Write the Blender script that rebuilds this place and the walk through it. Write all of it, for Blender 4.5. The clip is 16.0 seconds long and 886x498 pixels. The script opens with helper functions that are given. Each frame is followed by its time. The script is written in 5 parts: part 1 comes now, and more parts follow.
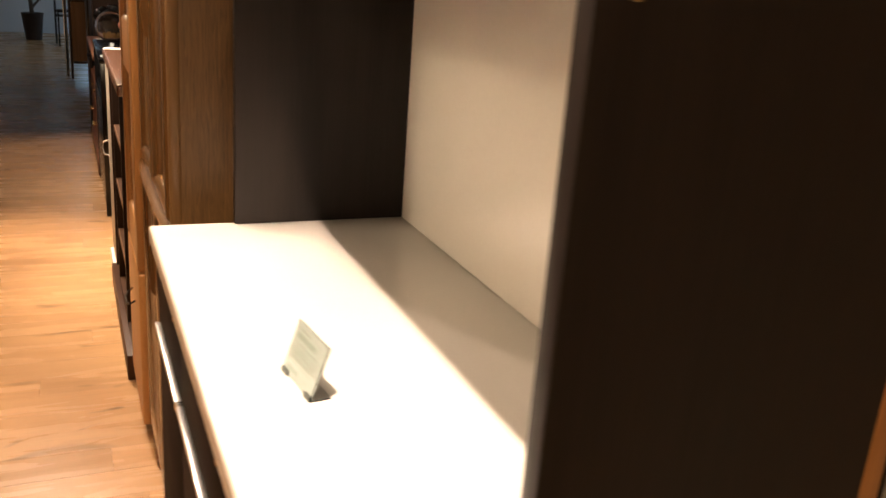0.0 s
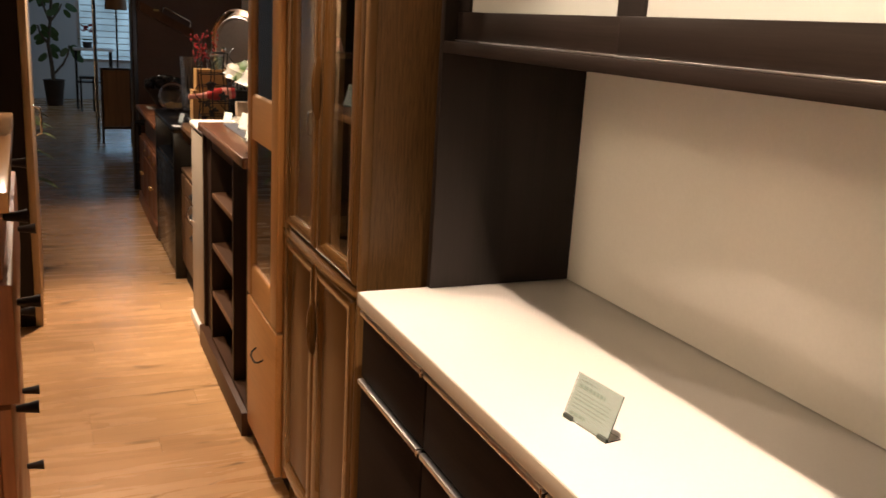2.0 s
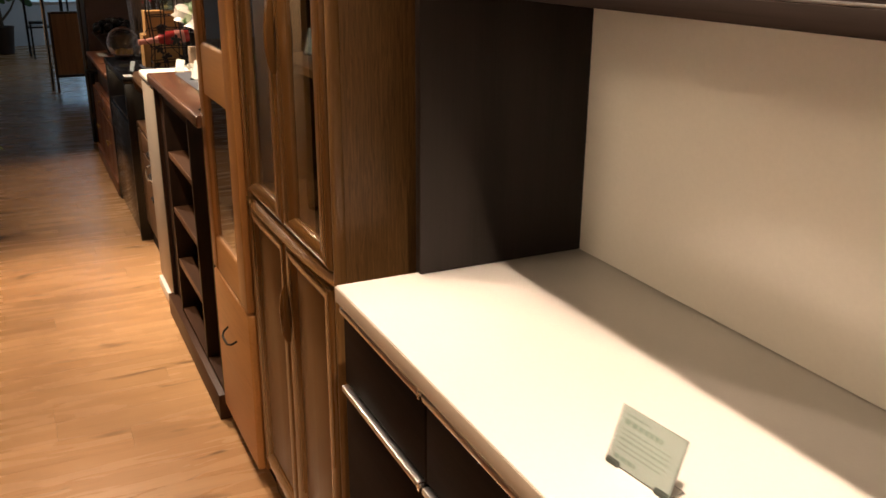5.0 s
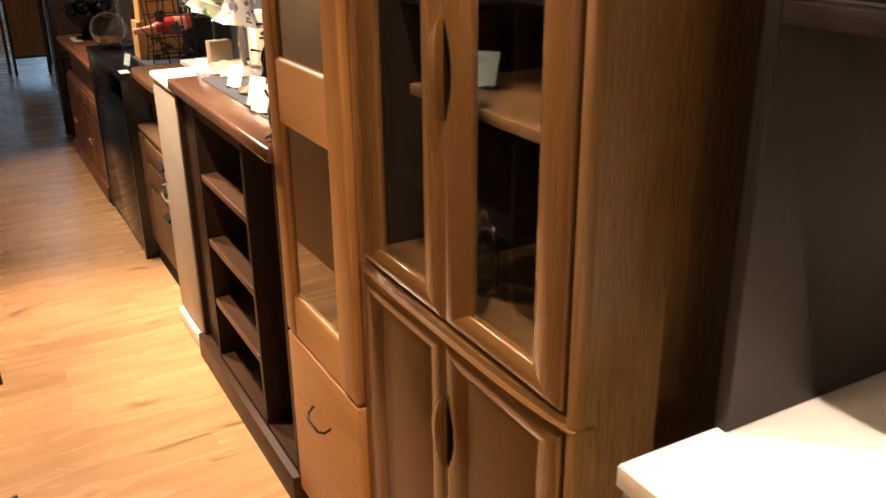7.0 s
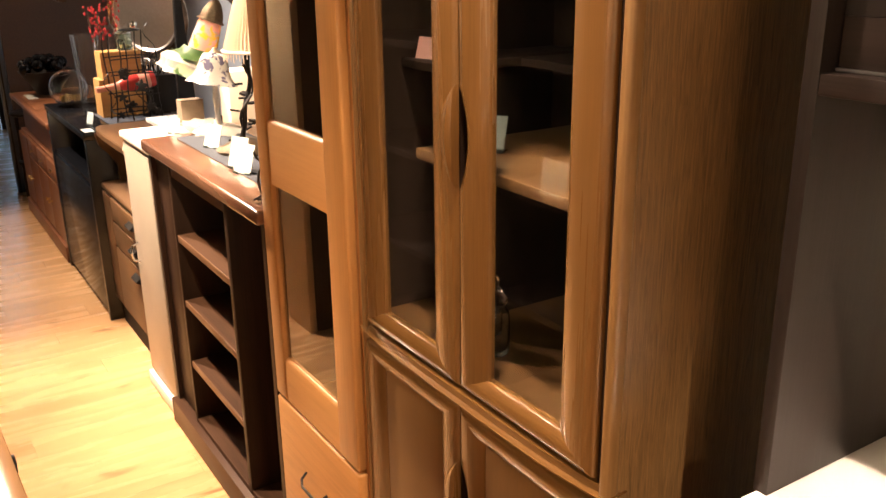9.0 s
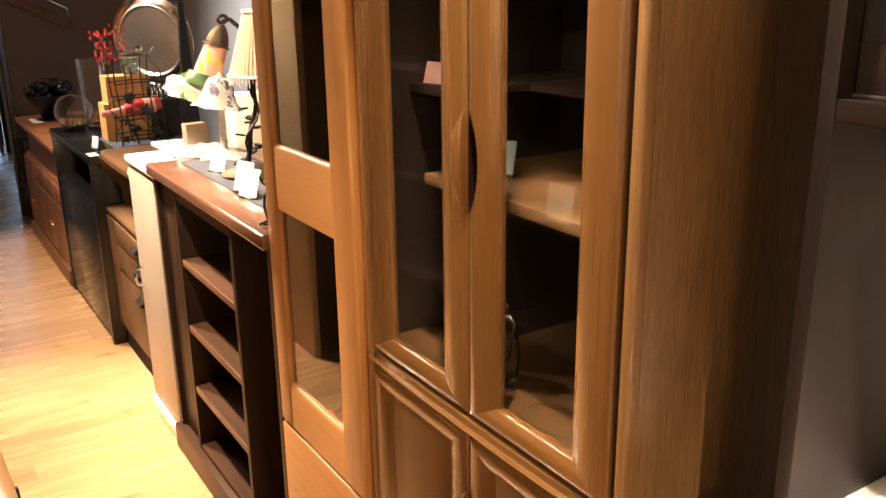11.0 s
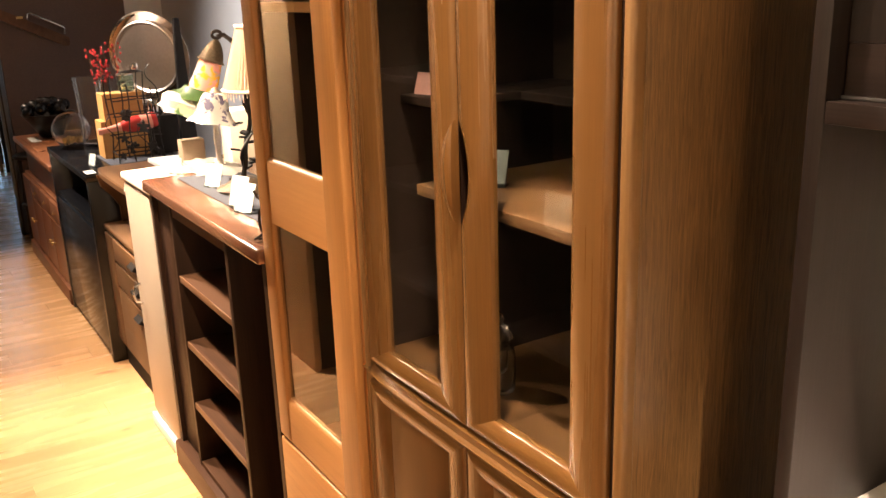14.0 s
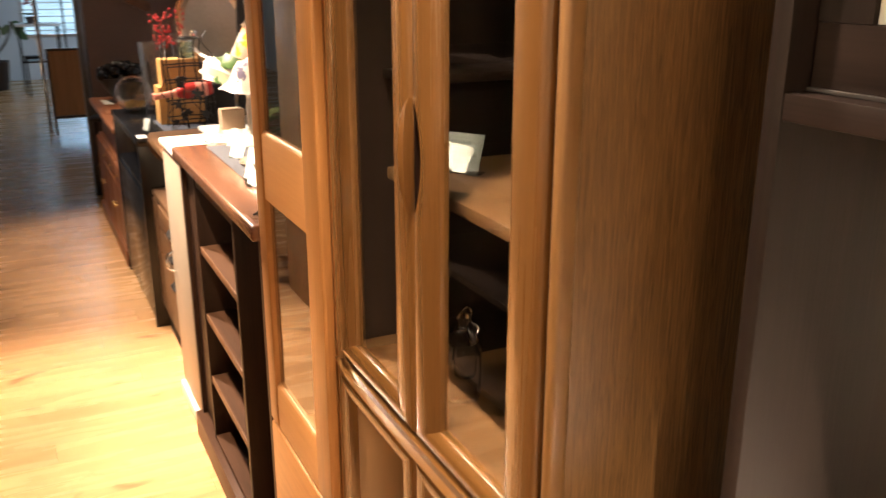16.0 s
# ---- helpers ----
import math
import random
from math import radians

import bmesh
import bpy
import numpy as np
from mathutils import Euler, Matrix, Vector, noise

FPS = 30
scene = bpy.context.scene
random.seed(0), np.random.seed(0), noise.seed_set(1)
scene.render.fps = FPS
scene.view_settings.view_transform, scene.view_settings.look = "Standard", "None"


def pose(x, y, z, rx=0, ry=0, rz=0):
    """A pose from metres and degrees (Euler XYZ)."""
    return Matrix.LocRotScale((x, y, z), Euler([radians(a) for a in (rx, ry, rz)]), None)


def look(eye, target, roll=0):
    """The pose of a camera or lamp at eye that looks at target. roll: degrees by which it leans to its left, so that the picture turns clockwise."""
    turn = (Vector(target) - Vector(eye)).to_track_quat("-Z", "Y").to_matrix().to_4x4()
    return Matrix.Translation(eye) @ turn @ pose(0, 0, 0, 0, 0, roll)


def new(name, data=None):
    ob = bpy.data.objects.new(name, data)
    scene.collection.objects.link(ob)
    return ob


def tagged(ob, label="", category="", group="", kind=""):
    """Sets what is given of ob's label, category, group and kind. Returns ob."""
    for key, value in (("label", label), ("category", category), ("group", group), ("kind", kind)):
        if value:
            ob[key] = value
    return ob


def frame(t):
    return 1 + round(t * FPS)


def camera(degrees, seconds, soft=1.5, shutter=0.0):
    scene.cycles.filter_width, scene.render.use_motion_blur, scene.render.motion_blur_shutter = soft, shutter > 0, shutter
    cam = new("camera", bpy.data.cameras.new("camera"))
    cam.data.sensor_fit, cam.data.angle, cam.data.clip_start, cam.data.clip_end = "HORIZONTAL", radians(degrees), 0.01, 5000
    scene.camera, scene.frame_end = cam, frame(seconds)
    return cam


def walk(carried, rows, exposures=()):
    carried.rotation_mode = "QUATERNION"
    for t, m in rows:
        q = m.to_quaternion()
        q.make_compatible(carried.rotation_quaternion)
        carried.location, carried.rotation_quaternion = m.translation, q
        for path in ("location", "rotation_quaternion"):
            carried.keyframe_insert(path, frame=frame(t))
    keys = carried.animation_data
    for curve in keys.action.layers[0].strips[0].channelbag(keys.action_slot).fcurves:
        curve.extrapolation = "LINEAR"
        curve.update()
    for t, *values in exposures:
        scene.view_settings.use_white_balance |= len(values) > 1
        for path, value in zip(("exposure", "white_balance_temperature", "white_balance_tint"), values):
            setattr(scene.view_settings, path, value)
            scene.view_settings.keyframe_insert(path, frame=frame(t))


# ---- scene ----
cam = camera(53.5, 16.0, shutter=0.4)
PATH = [
    (0, (0.03, 0.017, 1.394), (0.799, 1.758, 0.78), 4.3),
    (0.5, (-0.152, 0.05, 1.411), (0.633, 1.778, 0.78), 1.4),
    (1, (-0.328, 0.026, 1.429), (0.37, 1.808, 0.85), 0.2),
    (1.5, (-0.378, 0.009, 1.437), (0.313, 1.813, 0.919), 2.0),
    (2, (-0.384, 0.007, 1.439), (0.414, 1.773, 0.943), 3.4),
    (2.5, (-0.369, 0.011, 1.434), (0.462, 1.756, 0.92), 3.7),
    (3, (-0.366, 0.007, 1.433), (0.491, 1.728, 0.882), 3.5),
    (3.2, (-0.362, 0.005, 1.433), (0.499, 1.723, 0.878), 3.0),
    (5.3, (-0.272, 0.421, 1.453), (0.564, 2.105, 0.772), -0.1),
    (5.5, (-0.275, 0.515, 1.453), (0.593, 2.176, 0.754), -0.6),
    (6, (-0.385, 0.677, 1.482), (0.542, 2.288, 0.744), -0.3),
    (6.5, (-0.396, 0.817, 1.499), (0.514, 2.432, 0.748), -0.5),
    (7, (-0.411, 0.968, 1.505), (0.486, 2.592, 0.759), -0.6),
    (7.5, (-0.487, 1.033, 1.517), (0.49, 2.607, 0.764), -0.7),
    (8, (-0.504, 1.045, 1.514), (0.529, 2.592, 0.781), 0.3),
    (8.5, (-0.485, 1.038, 1.52), (0.551, 2.6, 0.824), -0.2),
    (9, (-0.489, 1.035, 1.53), (0.529, 2.63, 0.881), -0.7),
    (9.5, (-0.49, 1.041, 1.532), (0.534, 2.644, 0.913), -0.7),
    (12, (-0.489, 1.053, 1.531), (0.526, 2.671, 0.939), -0.7),
    (12.5, (-0.487, 1.053, 1.531), (0.519, 2.68, 0.949), -0.9),
    (13, (-0.487, 1.048, 1.532), (0.525, 2.676, 0.963), -0.9),
    (13.5, (-0.488, 1.051, 1.532), (0.532, 2.675, 0.964), -1.0),
    (14, (-0.473, 1.052, 1.528), (0.549, 2.671, 0.952), -1.9),
    (14.5, (-0.471, 1.059, 1.526), (0.575, 2.659, 0.938), -2.9),
    (15, (-0.504, 1.068, 1.528), (0.595, 2.63, 0.935), -2.0),
    (15.5, (-0.461, 1.074, 1.52), (0.592, 2.658, 0.902), -0.8),
    (16, (-0.249, 1.064, 1.503), (0.588, 2.775, 0.891), 0.0),
]
EXPOSURES = [(0.0, 0.4), (0.5, -0.08), (1.0, -0.25), (1.5, -0.15), (2.5, -0.06), (5.3, -0.14), (6.0, -0.08), (6.5, 0.18), (7.0, 0.6), (8.0, 1.02), (9.0, 1.2), (13.0, 1.3), (16.0, 1.36)]
walk(cam, [(t, look(eye, target, roll)) for t, eye, target, roll in PATH], EXPOSURES)

# ---- world and light ----
world = bpy.data.worlds.new("world")
scene.world = world
world.use_nodes = True
wn = world.node_tree.nodes
sky = world.node_tree.links.new
sky_tex = wn.new("ShaderNodeTexSky")
sky_tex.sky_type, sky_tex.sun_disc = "NISHITA", False
sky_tex.sun_elevation, sky_tex.sun_rotation = radians(35), radians(30)
sky(sky_tex.outputs["Color"], wn["Background"].inputs["Color"])
wn["Background"].inputs["Strength"].default_value = 0.10

CEIL = 2.55


def spot(x, y, tx, ty, tz, watts, cone=60, blend=0.6, size=0.03, colour=(1.0, 0.75, 0.545)):
    """A ceiling spotlight that shines on a target."""
    d = bpy.data.lights.new("spotlight", "SPOT")
    d.energy, d.spot_size, d.spot_blend, d.shadow_soft_size, d.color = watts, radians(cone), blend, size, colour
    ob = new("spotlight", d)
    ob.matrix_world = look((x, y, CEIL - 0.16), (tx, ty, tz))
    return ob


SPOTS = [
    (-0.03, 0.60, 0.28, 0.87, 0.9, 194, 62, 0.6, 0.018),
    (-0.40, 3.15, 0.28, 1.05, 0.9, 95, 44),
    (0.03, 1.83, 0.20, 1.92, 0.8, 96, 60, 0.85),
    (-0.28, 3.42, 0.36, 3.54, 1.0, 185, 54, 0.6, 0.03, (1.0, 0.80, 0.58)),
    (-0.22, 4.6, -0.32, 3.3, 0.0, 300, 80),
    (-0.2, 5.6, -0.25, 5.4, 0.0, 60, 80),
    # next two: unseen spots added to brighten the back wall and the sideboard
    (-0.5, 5.5, 1.1, 5.0, 0.8, 185, 96, 1.0, 0.03, (1.0, 0.87, 0.76)),
    (-0.3, 7.0, 0.3, 6.3, 0.5, 38, 52),
    (0.02, 2.42, -0.64, 2.80, 0.85, 80, 50),
]
for row in SPOTS:
    spot(*row)
# unseen soft fill lamps added at the ceiling over the showroom's open part
for px, py in ((-1.9, -2.2), (-2.6, 2.0)):
    d = bpy.data.lights.new("ceiling_panel", "AREA")
    d.shape, d.size, d.energy, d.color = "DISK", 0.9, 50, (1.0, 0.76, 0.52)
    new("ceiling_panel", d).matrix_world = look((px, py, CEIL - 0.02), (px, py, 0))
far = bpy.data.lights.new("far_ceiling_light", "AREA")
far.shape, far.size, far.energy, far.color = "DISK", 0.24, 3, (1.0, 0.93, 0.90)
new("far_ceiling_light", far).matrix_world = look((0.37, 11.9, CEIL - 0.02), (0.37, 11.9, 0))
# daylight in the far window
day = bpy.data.lights.new("window_daylight", "AREA")
day.shape, day.size, day.size_y, day.energy, day.color = "RECTANGLE", 2.0, 1.6, 12, (0.42, 0.68, 1.0)
new("window_daylight", day).matrix_world = look((1.3, 14.6, 1.4), (0.4, 8.0, 0.4))
# unseen fill lamp, added to brighten the far room's end wall
side = bpy.data.lights.new("side_window_daylight", "AREA")
side.shape, side.size, side.size_y, side.energy, side.color = "RECTANGLE", 2.2, 1.5, 22, (0.42, 0.68, 1.0)
new("side_window_daylight", side).matrix_world = look((3.12, 12.6, 1.5), (-0.6, 13.8, 0.9))


# ---- materials ----
def nodes_of(name):
    m = bpy.data.materials.new(name)
    m.use_nodes = True
    t = m.node_tree
    return m, t.nodes, t.links.new, t.nodes["Principled BSDF"]


def plain(name, colour, rough=0.5, metal=0.0, bump=0.0, scale=60, vary=0.12, spec=0.5, coat=0.0):
    """A painted, plastic, stone or metal surface with fine mottling at two scales."""
    m, n, link, b = nodes_of(name)
    co = n.new("ShaderNodeTexCoord")
    fine, wide = n.new("ShaderNodeTexNoise"), n.new("ShaderNodeTexNoise")
    fine.inputs["Scale"].default_value, wide.inputs["Scale"].default_value = scale, 4.0
    fine.inputs["Detail"].default_value = 6
    for q in (fine, wide):
        link(co.outputs["Object"], q.inputs["Vector"])
    mix = n.new("ShaderNodeMath")
    mix.operation = "ADD"
    link(fine.outputs["Fac"], mix.inputs[0])
    link(wide.outputs["Fac"], mix.inputs[1])
    ramp = n.new("ShaderNodeMapRange")
    ramp.inputs["From Min"].default_value, ramp.inputs["From Max"].default_value = 0.6, 1.4
    ramp.inputs["To Min"].default_value, ramp.inputs["To Max"].default_value = 1 - vary, 1 + vary
    link(mix.outputs[0], ramp.inputs["Value"])
    mul = n.new("ShaderNodeVectorMath")
    mul.operation = "SCALE"
    mul.inputs[0].default_value = colour
    link(ramp.outputs[0], mul.inputs["Scale"])
    link(mul.outputs[0], b.inputs["Base Color"])
    rr = n.new("ShaderNodeMapRange")
    rr.inputs["To Min"].default_value, rr.inputs["To Max"].default_value = rough * 0.8, min(1, rough * 1.2)
    link(wide.outputs["Fac"], rr.inputs["Value"])
    link(rr.outputs[0], b.inputs["Roughness"])
    b.inputs["Metallic"].default_value = metal
    b.inputs["Specular IOR Level"].default_value = spec
    b.inputs["Coat Weight"].default_value = coat
    b.inputs["Coat Roughness"].default_value = 0.08
    if bump:
        bp = n.new("ShaderNodeBump")
        bp.inputs["Strength"].default_value, bp.inputs["Distance"].default_value = bump, 0.002
        link(fine.outputs["Fac"], bp.inputs["Height"])
        link(bp.outputs["Normal"], b.inputs["Normal"])
    return m


def wood(name, dark, light, grain="z", rough=0.4, fine=1.0, bump=0.15, vary=0.25, spec=0.4, knots=0.0, tone=0.08, rings=0.0, coat=0.0, broad=1.0, pore=0.62, along=7.0, wobble=0.2, run=1.1):
    """Wood with long streaks, pores and slow colour drift along one axis."""
    m, n, link, b = nodes_of(name)
    co, info = n.new("ShaderNodeTexCoord"), n.new("ShaderNodeObjectInfo")
    shift = n.new("ShaderNodeVectorMath")
    shift.operation = "MULTIPLY_ADD"
    comb = n.new("ShaderNodeCombineXYZ")
    for i in range(3):
        link(info.outputs["Random"], comb.inputs[i])
    shift.inputs[1].default_value = (17.0, 31.0, 23.0)
    link(comb.outputs[0], shift.inputs[0])
    link(co.outputs["Object"], shift.inputs[2])

    def streak(across, along, detail, rgh, distort):
        mp = n.new("ShaderNodeMapping")
        mp.inputs["Scale"].default_value = [along if a == grain else across for a in "xyz"]
        link(shift.outputs[0], mp.inputs["Vector"])
        t = n.new("ShaderNodeTexNoise")
        t.inputs["Scale"].default_value, t.inputs["Detail"].default_value = 1.0, detail
        t.inputs["Roughness"].default_value, t.inputs["Distortion"].default_value = rgh, distort
        link(mp.outputs[0], t.inputs["Vector"])
        return t

    wide = streak(14 * fine, run, 3, 0.5, 0.6)
    pores = streak(260 * fine, along, 4, 0.65, wobble)
    slow = streak(3.5, 0.7, 2, 0.5, 0.3)
    add = n.new("ShaderNodeMath")
    add.operation = "MULTIPLY_ADD"
    add.inputs[1].default_value = pore
    less = n.new("ShaderNodeMath")
    less.operation = "MULTIPLY_ADD"
    less.inputs[1].default_value, less.inputs[2].default_value = broad, 0.81 - 0.5 * (broad + pore)
    link(wide.outputs["Fac"], less.inputs[0])
    link(pores.outputs["Fac"], add.inputs[0])
    link(less.outputs[0], add.inputs[2])
    add2 = n.new("ShaderNodeMath")
    add2.operation = "MULTIPLY_ADD"
    add2.inputs[1].default_value = 0.5
    link(slow.outputs["Fac"], add2.inputs[0])
    link(add.outputs[0], add2.inputs[2])
    grain_sum = add2.outputs[0]
    if rings:
        mp = n.new("ShaderNodeMapping")
        mp.inputs["Scale"].default_value = [0.16 if a == grain else 1.0 for a in "xyz"]
        link(shift.outputs[0], mp.inputs["Vector"])
        wv = n.new("ShaderNodeTexWave")
        wv.wave_type, wv.bands_direction = "BANDS", "DIAGONAL"
        wv.inputs["Scale"].default_value, wv.inputs["Distortion"].default_value = 110.0, 9.0
        wv.inputs["Detail"].default_value, wv.inputs["Detail Scale"].default_value = 4.0, 0.12
        link(mp.outputs[0], wv.inputs["Vector"])
        pat = n.new("ShaderNodeMath")
        pat.operation = "MULTIPLY"
        link(wv.outputs["Fac"], pat.inputs[0])
        link(pores.outputs["Fac"], pat.inputs[1])
        add3 = n.new("ShaderNodeMath")
        add3.operation = "MULTIPLY_ADD"
        add3.inputs[1].default_value = -rings
        link(pat.outputs[0], add3.inputs[0])
        add4 = n.new("ShaderNodeMath")
        add4.operation = "ADD"
        add4.inputs[1].default_value = rings * 0.25
        link(grain_sum, add3.inputs[2])
        link(add3.outputs[0], add4.inputs[0])
        grain_sum = add4.outputs[0]
    ramp = n.new("ShaderNodeValToRGB")
    e = ramp.color_ramp.elements
    mid = [(p + q) / 2 for p, q in zip(dark, light)]
    e[0].position, e[0].color = 0.5 - vary, (*[c * (1 - vary * 0.5) for c in dark], 1)
    e[1].position, e[1].color = 0.5 + vary, (*light, 1)
    k = ramp.color_ramp.elements.new(0.5)
    k.color = (*mid, 1)
    off = n.new("ShaderNodeMath")
    off.operation = "SUBTRACT"
    off.inputs[1].default_value = 0.555
    link(grain_sum, off.inputs[0])
    link(off.outputs[0], ramp.inputs["Fac"])
    tonal = n.new("ShaderNodeMapRange")
    tonal.inputs["To Min"].default_value, tonal.inputs["To Max"].default_value = 1 - tone, 1 + tone
    link(info.outputs["Random"], tonal.inputs["Value"])
    mul = n.new("ShaderNodeVectorMath")
    mul.operation = "SCALE"
    link(ramp.outputs["Color"], mul.inputs[0])
    link(tonal.outputs[0], mul.inputs["Scale"])
    colour = mul.outputs[0]
    if knots:
        sp = streak(9, 3.2, 2, 0.5, 0.8)
        kr = n.new("ShaderNodeMapRange")
        kr.inputs["From Min"].default_value, kr.inputs["From Max"].default_value = 0.655, 0.74
        kr.inputs["To Min"].default_value, kr.inputs["To Max"].default_value = 0.0, knots
        link(sp.outputs["Fac"], kr.inputs["Value"])
        mx = n.new("ShaderNodeMix")
        mx.data_type = "RGBA"
        mx.inputs["B"].default_value = (*[c * 0.35 for c in dark], 1)
        link(kr.outputs[0], mx.inputs["Factor"])
        link(colour, mx.inputs["A"])
        colour = mx.outputs["Result"]
    link(colour, b.inputs["Base Color"])
    rr = n.new("ShaderNodeMapRange")
    rr.inputs["To Min"].default_value, rr.inputs["To Max"].default_value = rough * 0.75, rough * 1.25
    link(wide.outputs["Fac"], rr.inputs["Value"])
    link(rr.outputs[0], b.inputs["Roughness"])
    b.inputs["Specular IOR Level"].default_value = spec
    b.inputs["Coat Weight"].default_value, b.inputs["Coat Roughness"].default_value = coat, 0.16
    bp = n.new("ShaderNodeBump")
    bp.inputs["Strength"].default_value, bp.inputs["Distance"].default_value = bump, 0.001
    link(pores.outputs["Fac"], bp.inputs["Height"])
    link(bp.outputs["Normal"], b.inputs["Normal"])
    return m


def clear_glass(name, tint=(1, 1, 1), rough=0.0):
    m, n, link, b = nodes_of(name)
    b.inputs["Base Color"].default_value = (*tint, 1)
    b.inputs["Transmission Weight"].default_value = 1.0
    b.inputs["Roughness"].default_value = rough
    b.inputs["IOR"].default_value = 1.45
    return m


M = {}
M["oak"] = wood("brown_oak", (0.068, 0.0295, 0.0085), (0.165, 0.078, 0.0215), "z", 0.27, 1.6, 0.12, vary=0.42, spec=0.5, tone=0.03, coat=0.45, broad=0.30, pore=0.5)
M["oak_side"] = wood("brown_oak_side", (0.060, 0.032, 0.0115), (0.185, 0.101, 0.037), "z", 0.40, 0.9, 0.5, vary=0.24, spec=0.35, broad=0.45, pore=1.05, along=11.0, wobble=1.4)
M["oak_y"] = wood("brown_oak_rail", (0.072, 0.0315, 0.0088), (0.175, 0.083, 0.0225), "y", 0.24, 1.6, 0.12, vary=0.42, spec=0.5, tone=0.03, coat=0.5, broad=0.30, pore=0.5)
M["oak_post"] = wood("brown_oak_post", (0.100, 0.050, 0.017), (0.23, 0.125, 0.045), "z", 0.38, 1.2, 0.1, vary=0.4, spec=0.4, broad=0.5)
M["steel_blue"] = plain("dark_steel", (0.11, 0.13, 0.16), 0.35, 0.7, 0.05, 120, 0.1)
M["oak_panel"] = wood("brown_oak_panel", (0.096, 0.043, 0.0125), (0.158, 0.076, 0.0225), "z", 0.36, 1.4, 0.1, vary=0.42, spec=0.4, broad=0.5, pore=0.4)
M["oak_in"] = wood("oak_interior", (0.060, 0.029, 0.010), (0.135, 0.069, 0.025), "y", 0.42, 0.7, 0.15, vary=0.3)
M["maple"] = wood("orange_maple", (0.37, 0.166, 0.049), (0.48, 0.235, 0.078), "z", 0.38, 0.5, 0.08, vary=0.3, spec=0.4)
M["maple_y"] = wood("orange_maple_rail", (0.39, 0.176, 0.052), (0.50, 0.245, 0.084), "y", 0.38, 0.5, 0.08, vary=0.3, spec=0.4)
M["maple_shade"] = wood("maple_interior", (0.022, 0.010, 0.005), (0.042, 0.019, 0.009), "z", 0.5, 0.6, 0.08)
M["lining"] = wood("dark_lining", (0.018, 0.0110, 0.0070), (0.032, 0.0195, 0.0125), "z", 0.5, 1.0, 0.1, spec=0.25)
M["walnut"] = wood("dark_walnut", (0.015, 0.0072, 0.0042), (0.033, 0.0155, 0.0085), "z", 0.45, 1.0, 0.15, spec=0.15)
# walnut_y is darkened for the shelves' shade
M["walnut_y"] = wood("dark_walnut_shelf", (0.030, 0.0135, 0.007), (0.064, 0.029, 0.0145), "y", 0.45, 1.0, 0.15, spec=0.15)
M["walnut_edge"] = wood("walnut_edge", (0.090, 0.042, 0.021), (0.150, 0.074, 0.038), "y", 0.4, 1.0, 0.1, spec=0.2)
M["walnut_top"] = wood("walnut_top", (0.105, 0.045, 0.025), (0.175, 0.080, 0.045), "y", 0.22, 1.0, 0.06, spec=0.7, coat=0.4)
M["cherry"] = wood("red_cherry", (0.30, 0.10, 0.025), (0.42, 0.16, 0.045), "y", 0.32, 0.6, 0.08, spec=0.5)
M["cherry_z"] = wood("red_cherry_upright", (0.22, 0.075, 0.03), (0.32, 0.12, 0.045), "z", 0.4, 0.6, 0.08)
M["cherry_edge"] = wood("cherry_edge", (0.53, 0.28, 0.115), (0.61, 0.34, 0.155), "y", 0.18, 0.6, 0.08)
M["teak"] = wood("brown_teak", (0.062, 0.030, 0.012), (0.122, 0.062, 0.026), "y", 0.42, 1.0, 0.15, spec=0.3)
M["rosewood"] = wood("red_rosewood", (0.12, 0.040, 0.017), (0.22, 0.085, 0.036), "z", 0.35, 1.0, 0.12)
M["espresso"] = wood("espresso_wood", (0.0100, 0.0075, 0.0066), (0.0175, 0.0130, 0.0115), "z", 0.46, 1.2, 0.10, spec=0.17)
M["espresso_y"] = wood("espresso_wood_rail", (0.0150, 0.0106, 0.0092), (0.0245, 0.0176, 0.0152), "y", 0.42, 1.2, 0.10, spec=0.10)
M["espresso_front"] = wood("espresso_drawer_front", (0.0120, 0.0080, 0.0064), (0.0205, 0.0138, 0.0110), "y", 0.62, 1.2, 0.10, spec=0.02)
M["box_wood"] = wood("yellow_box_wood", (0.42, 0.21, 0.06), (0.55, 0.31, 0.11), "x", 0.5, 0.7, 0.1)
M["floor"] = wood("plank_wood", (0.40, 0.212, 0.090), (0.60, 0.354, 0.168), "x", 0.27, 1.1, 0.10, vary=0.36, spec=0.5, knots=0.8, tone=0.06, run=2.0, broad=0.75, pore=0.5)
M["white_top"] = plain("white_worktop", (0.79, 0.77, 0.745), 0.22, spec=0.5, scale=180, vary=0.03)
M["white_back"] = plain("white_gloss_panel", (0.86, 0.83, 0.77), 0.09, spec=0.9, scale=160, vary=0.03)
M["shaded_edge"] = plain("worktop_edge", (0.40, 0.335, 0.27), 0.45, vary=0.05)
M["white_paint"] = plain("white_paint", (0.74, 0.70, 0.64), 0.4, vary=0.05)
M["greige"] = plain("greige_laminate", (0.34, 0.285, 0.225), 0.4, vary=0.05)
M["alu"] = plain("brushed_aluminium", (0.66, 0.66, 0.68), 0.3, 1.0, 0.1, 200, 0.08)
M["chrome"] = plain("chrome", (0.75, 0.75, 0.76), 0.1, 1.0, vary=0.03)
M["iron"] = plain("black_iron", (0.02, 0.018, 0.017), 0.45, 0.6, 0.2, 120)
M["brass"] = plain("brass", (0.55, 0.38, 0.16), 0.3, 1.0)
M["bronze"] = plain("old_bronze", (0.17, 0.12, 0.07), 0.55, 0.6, 0.9, 160, 0.35)
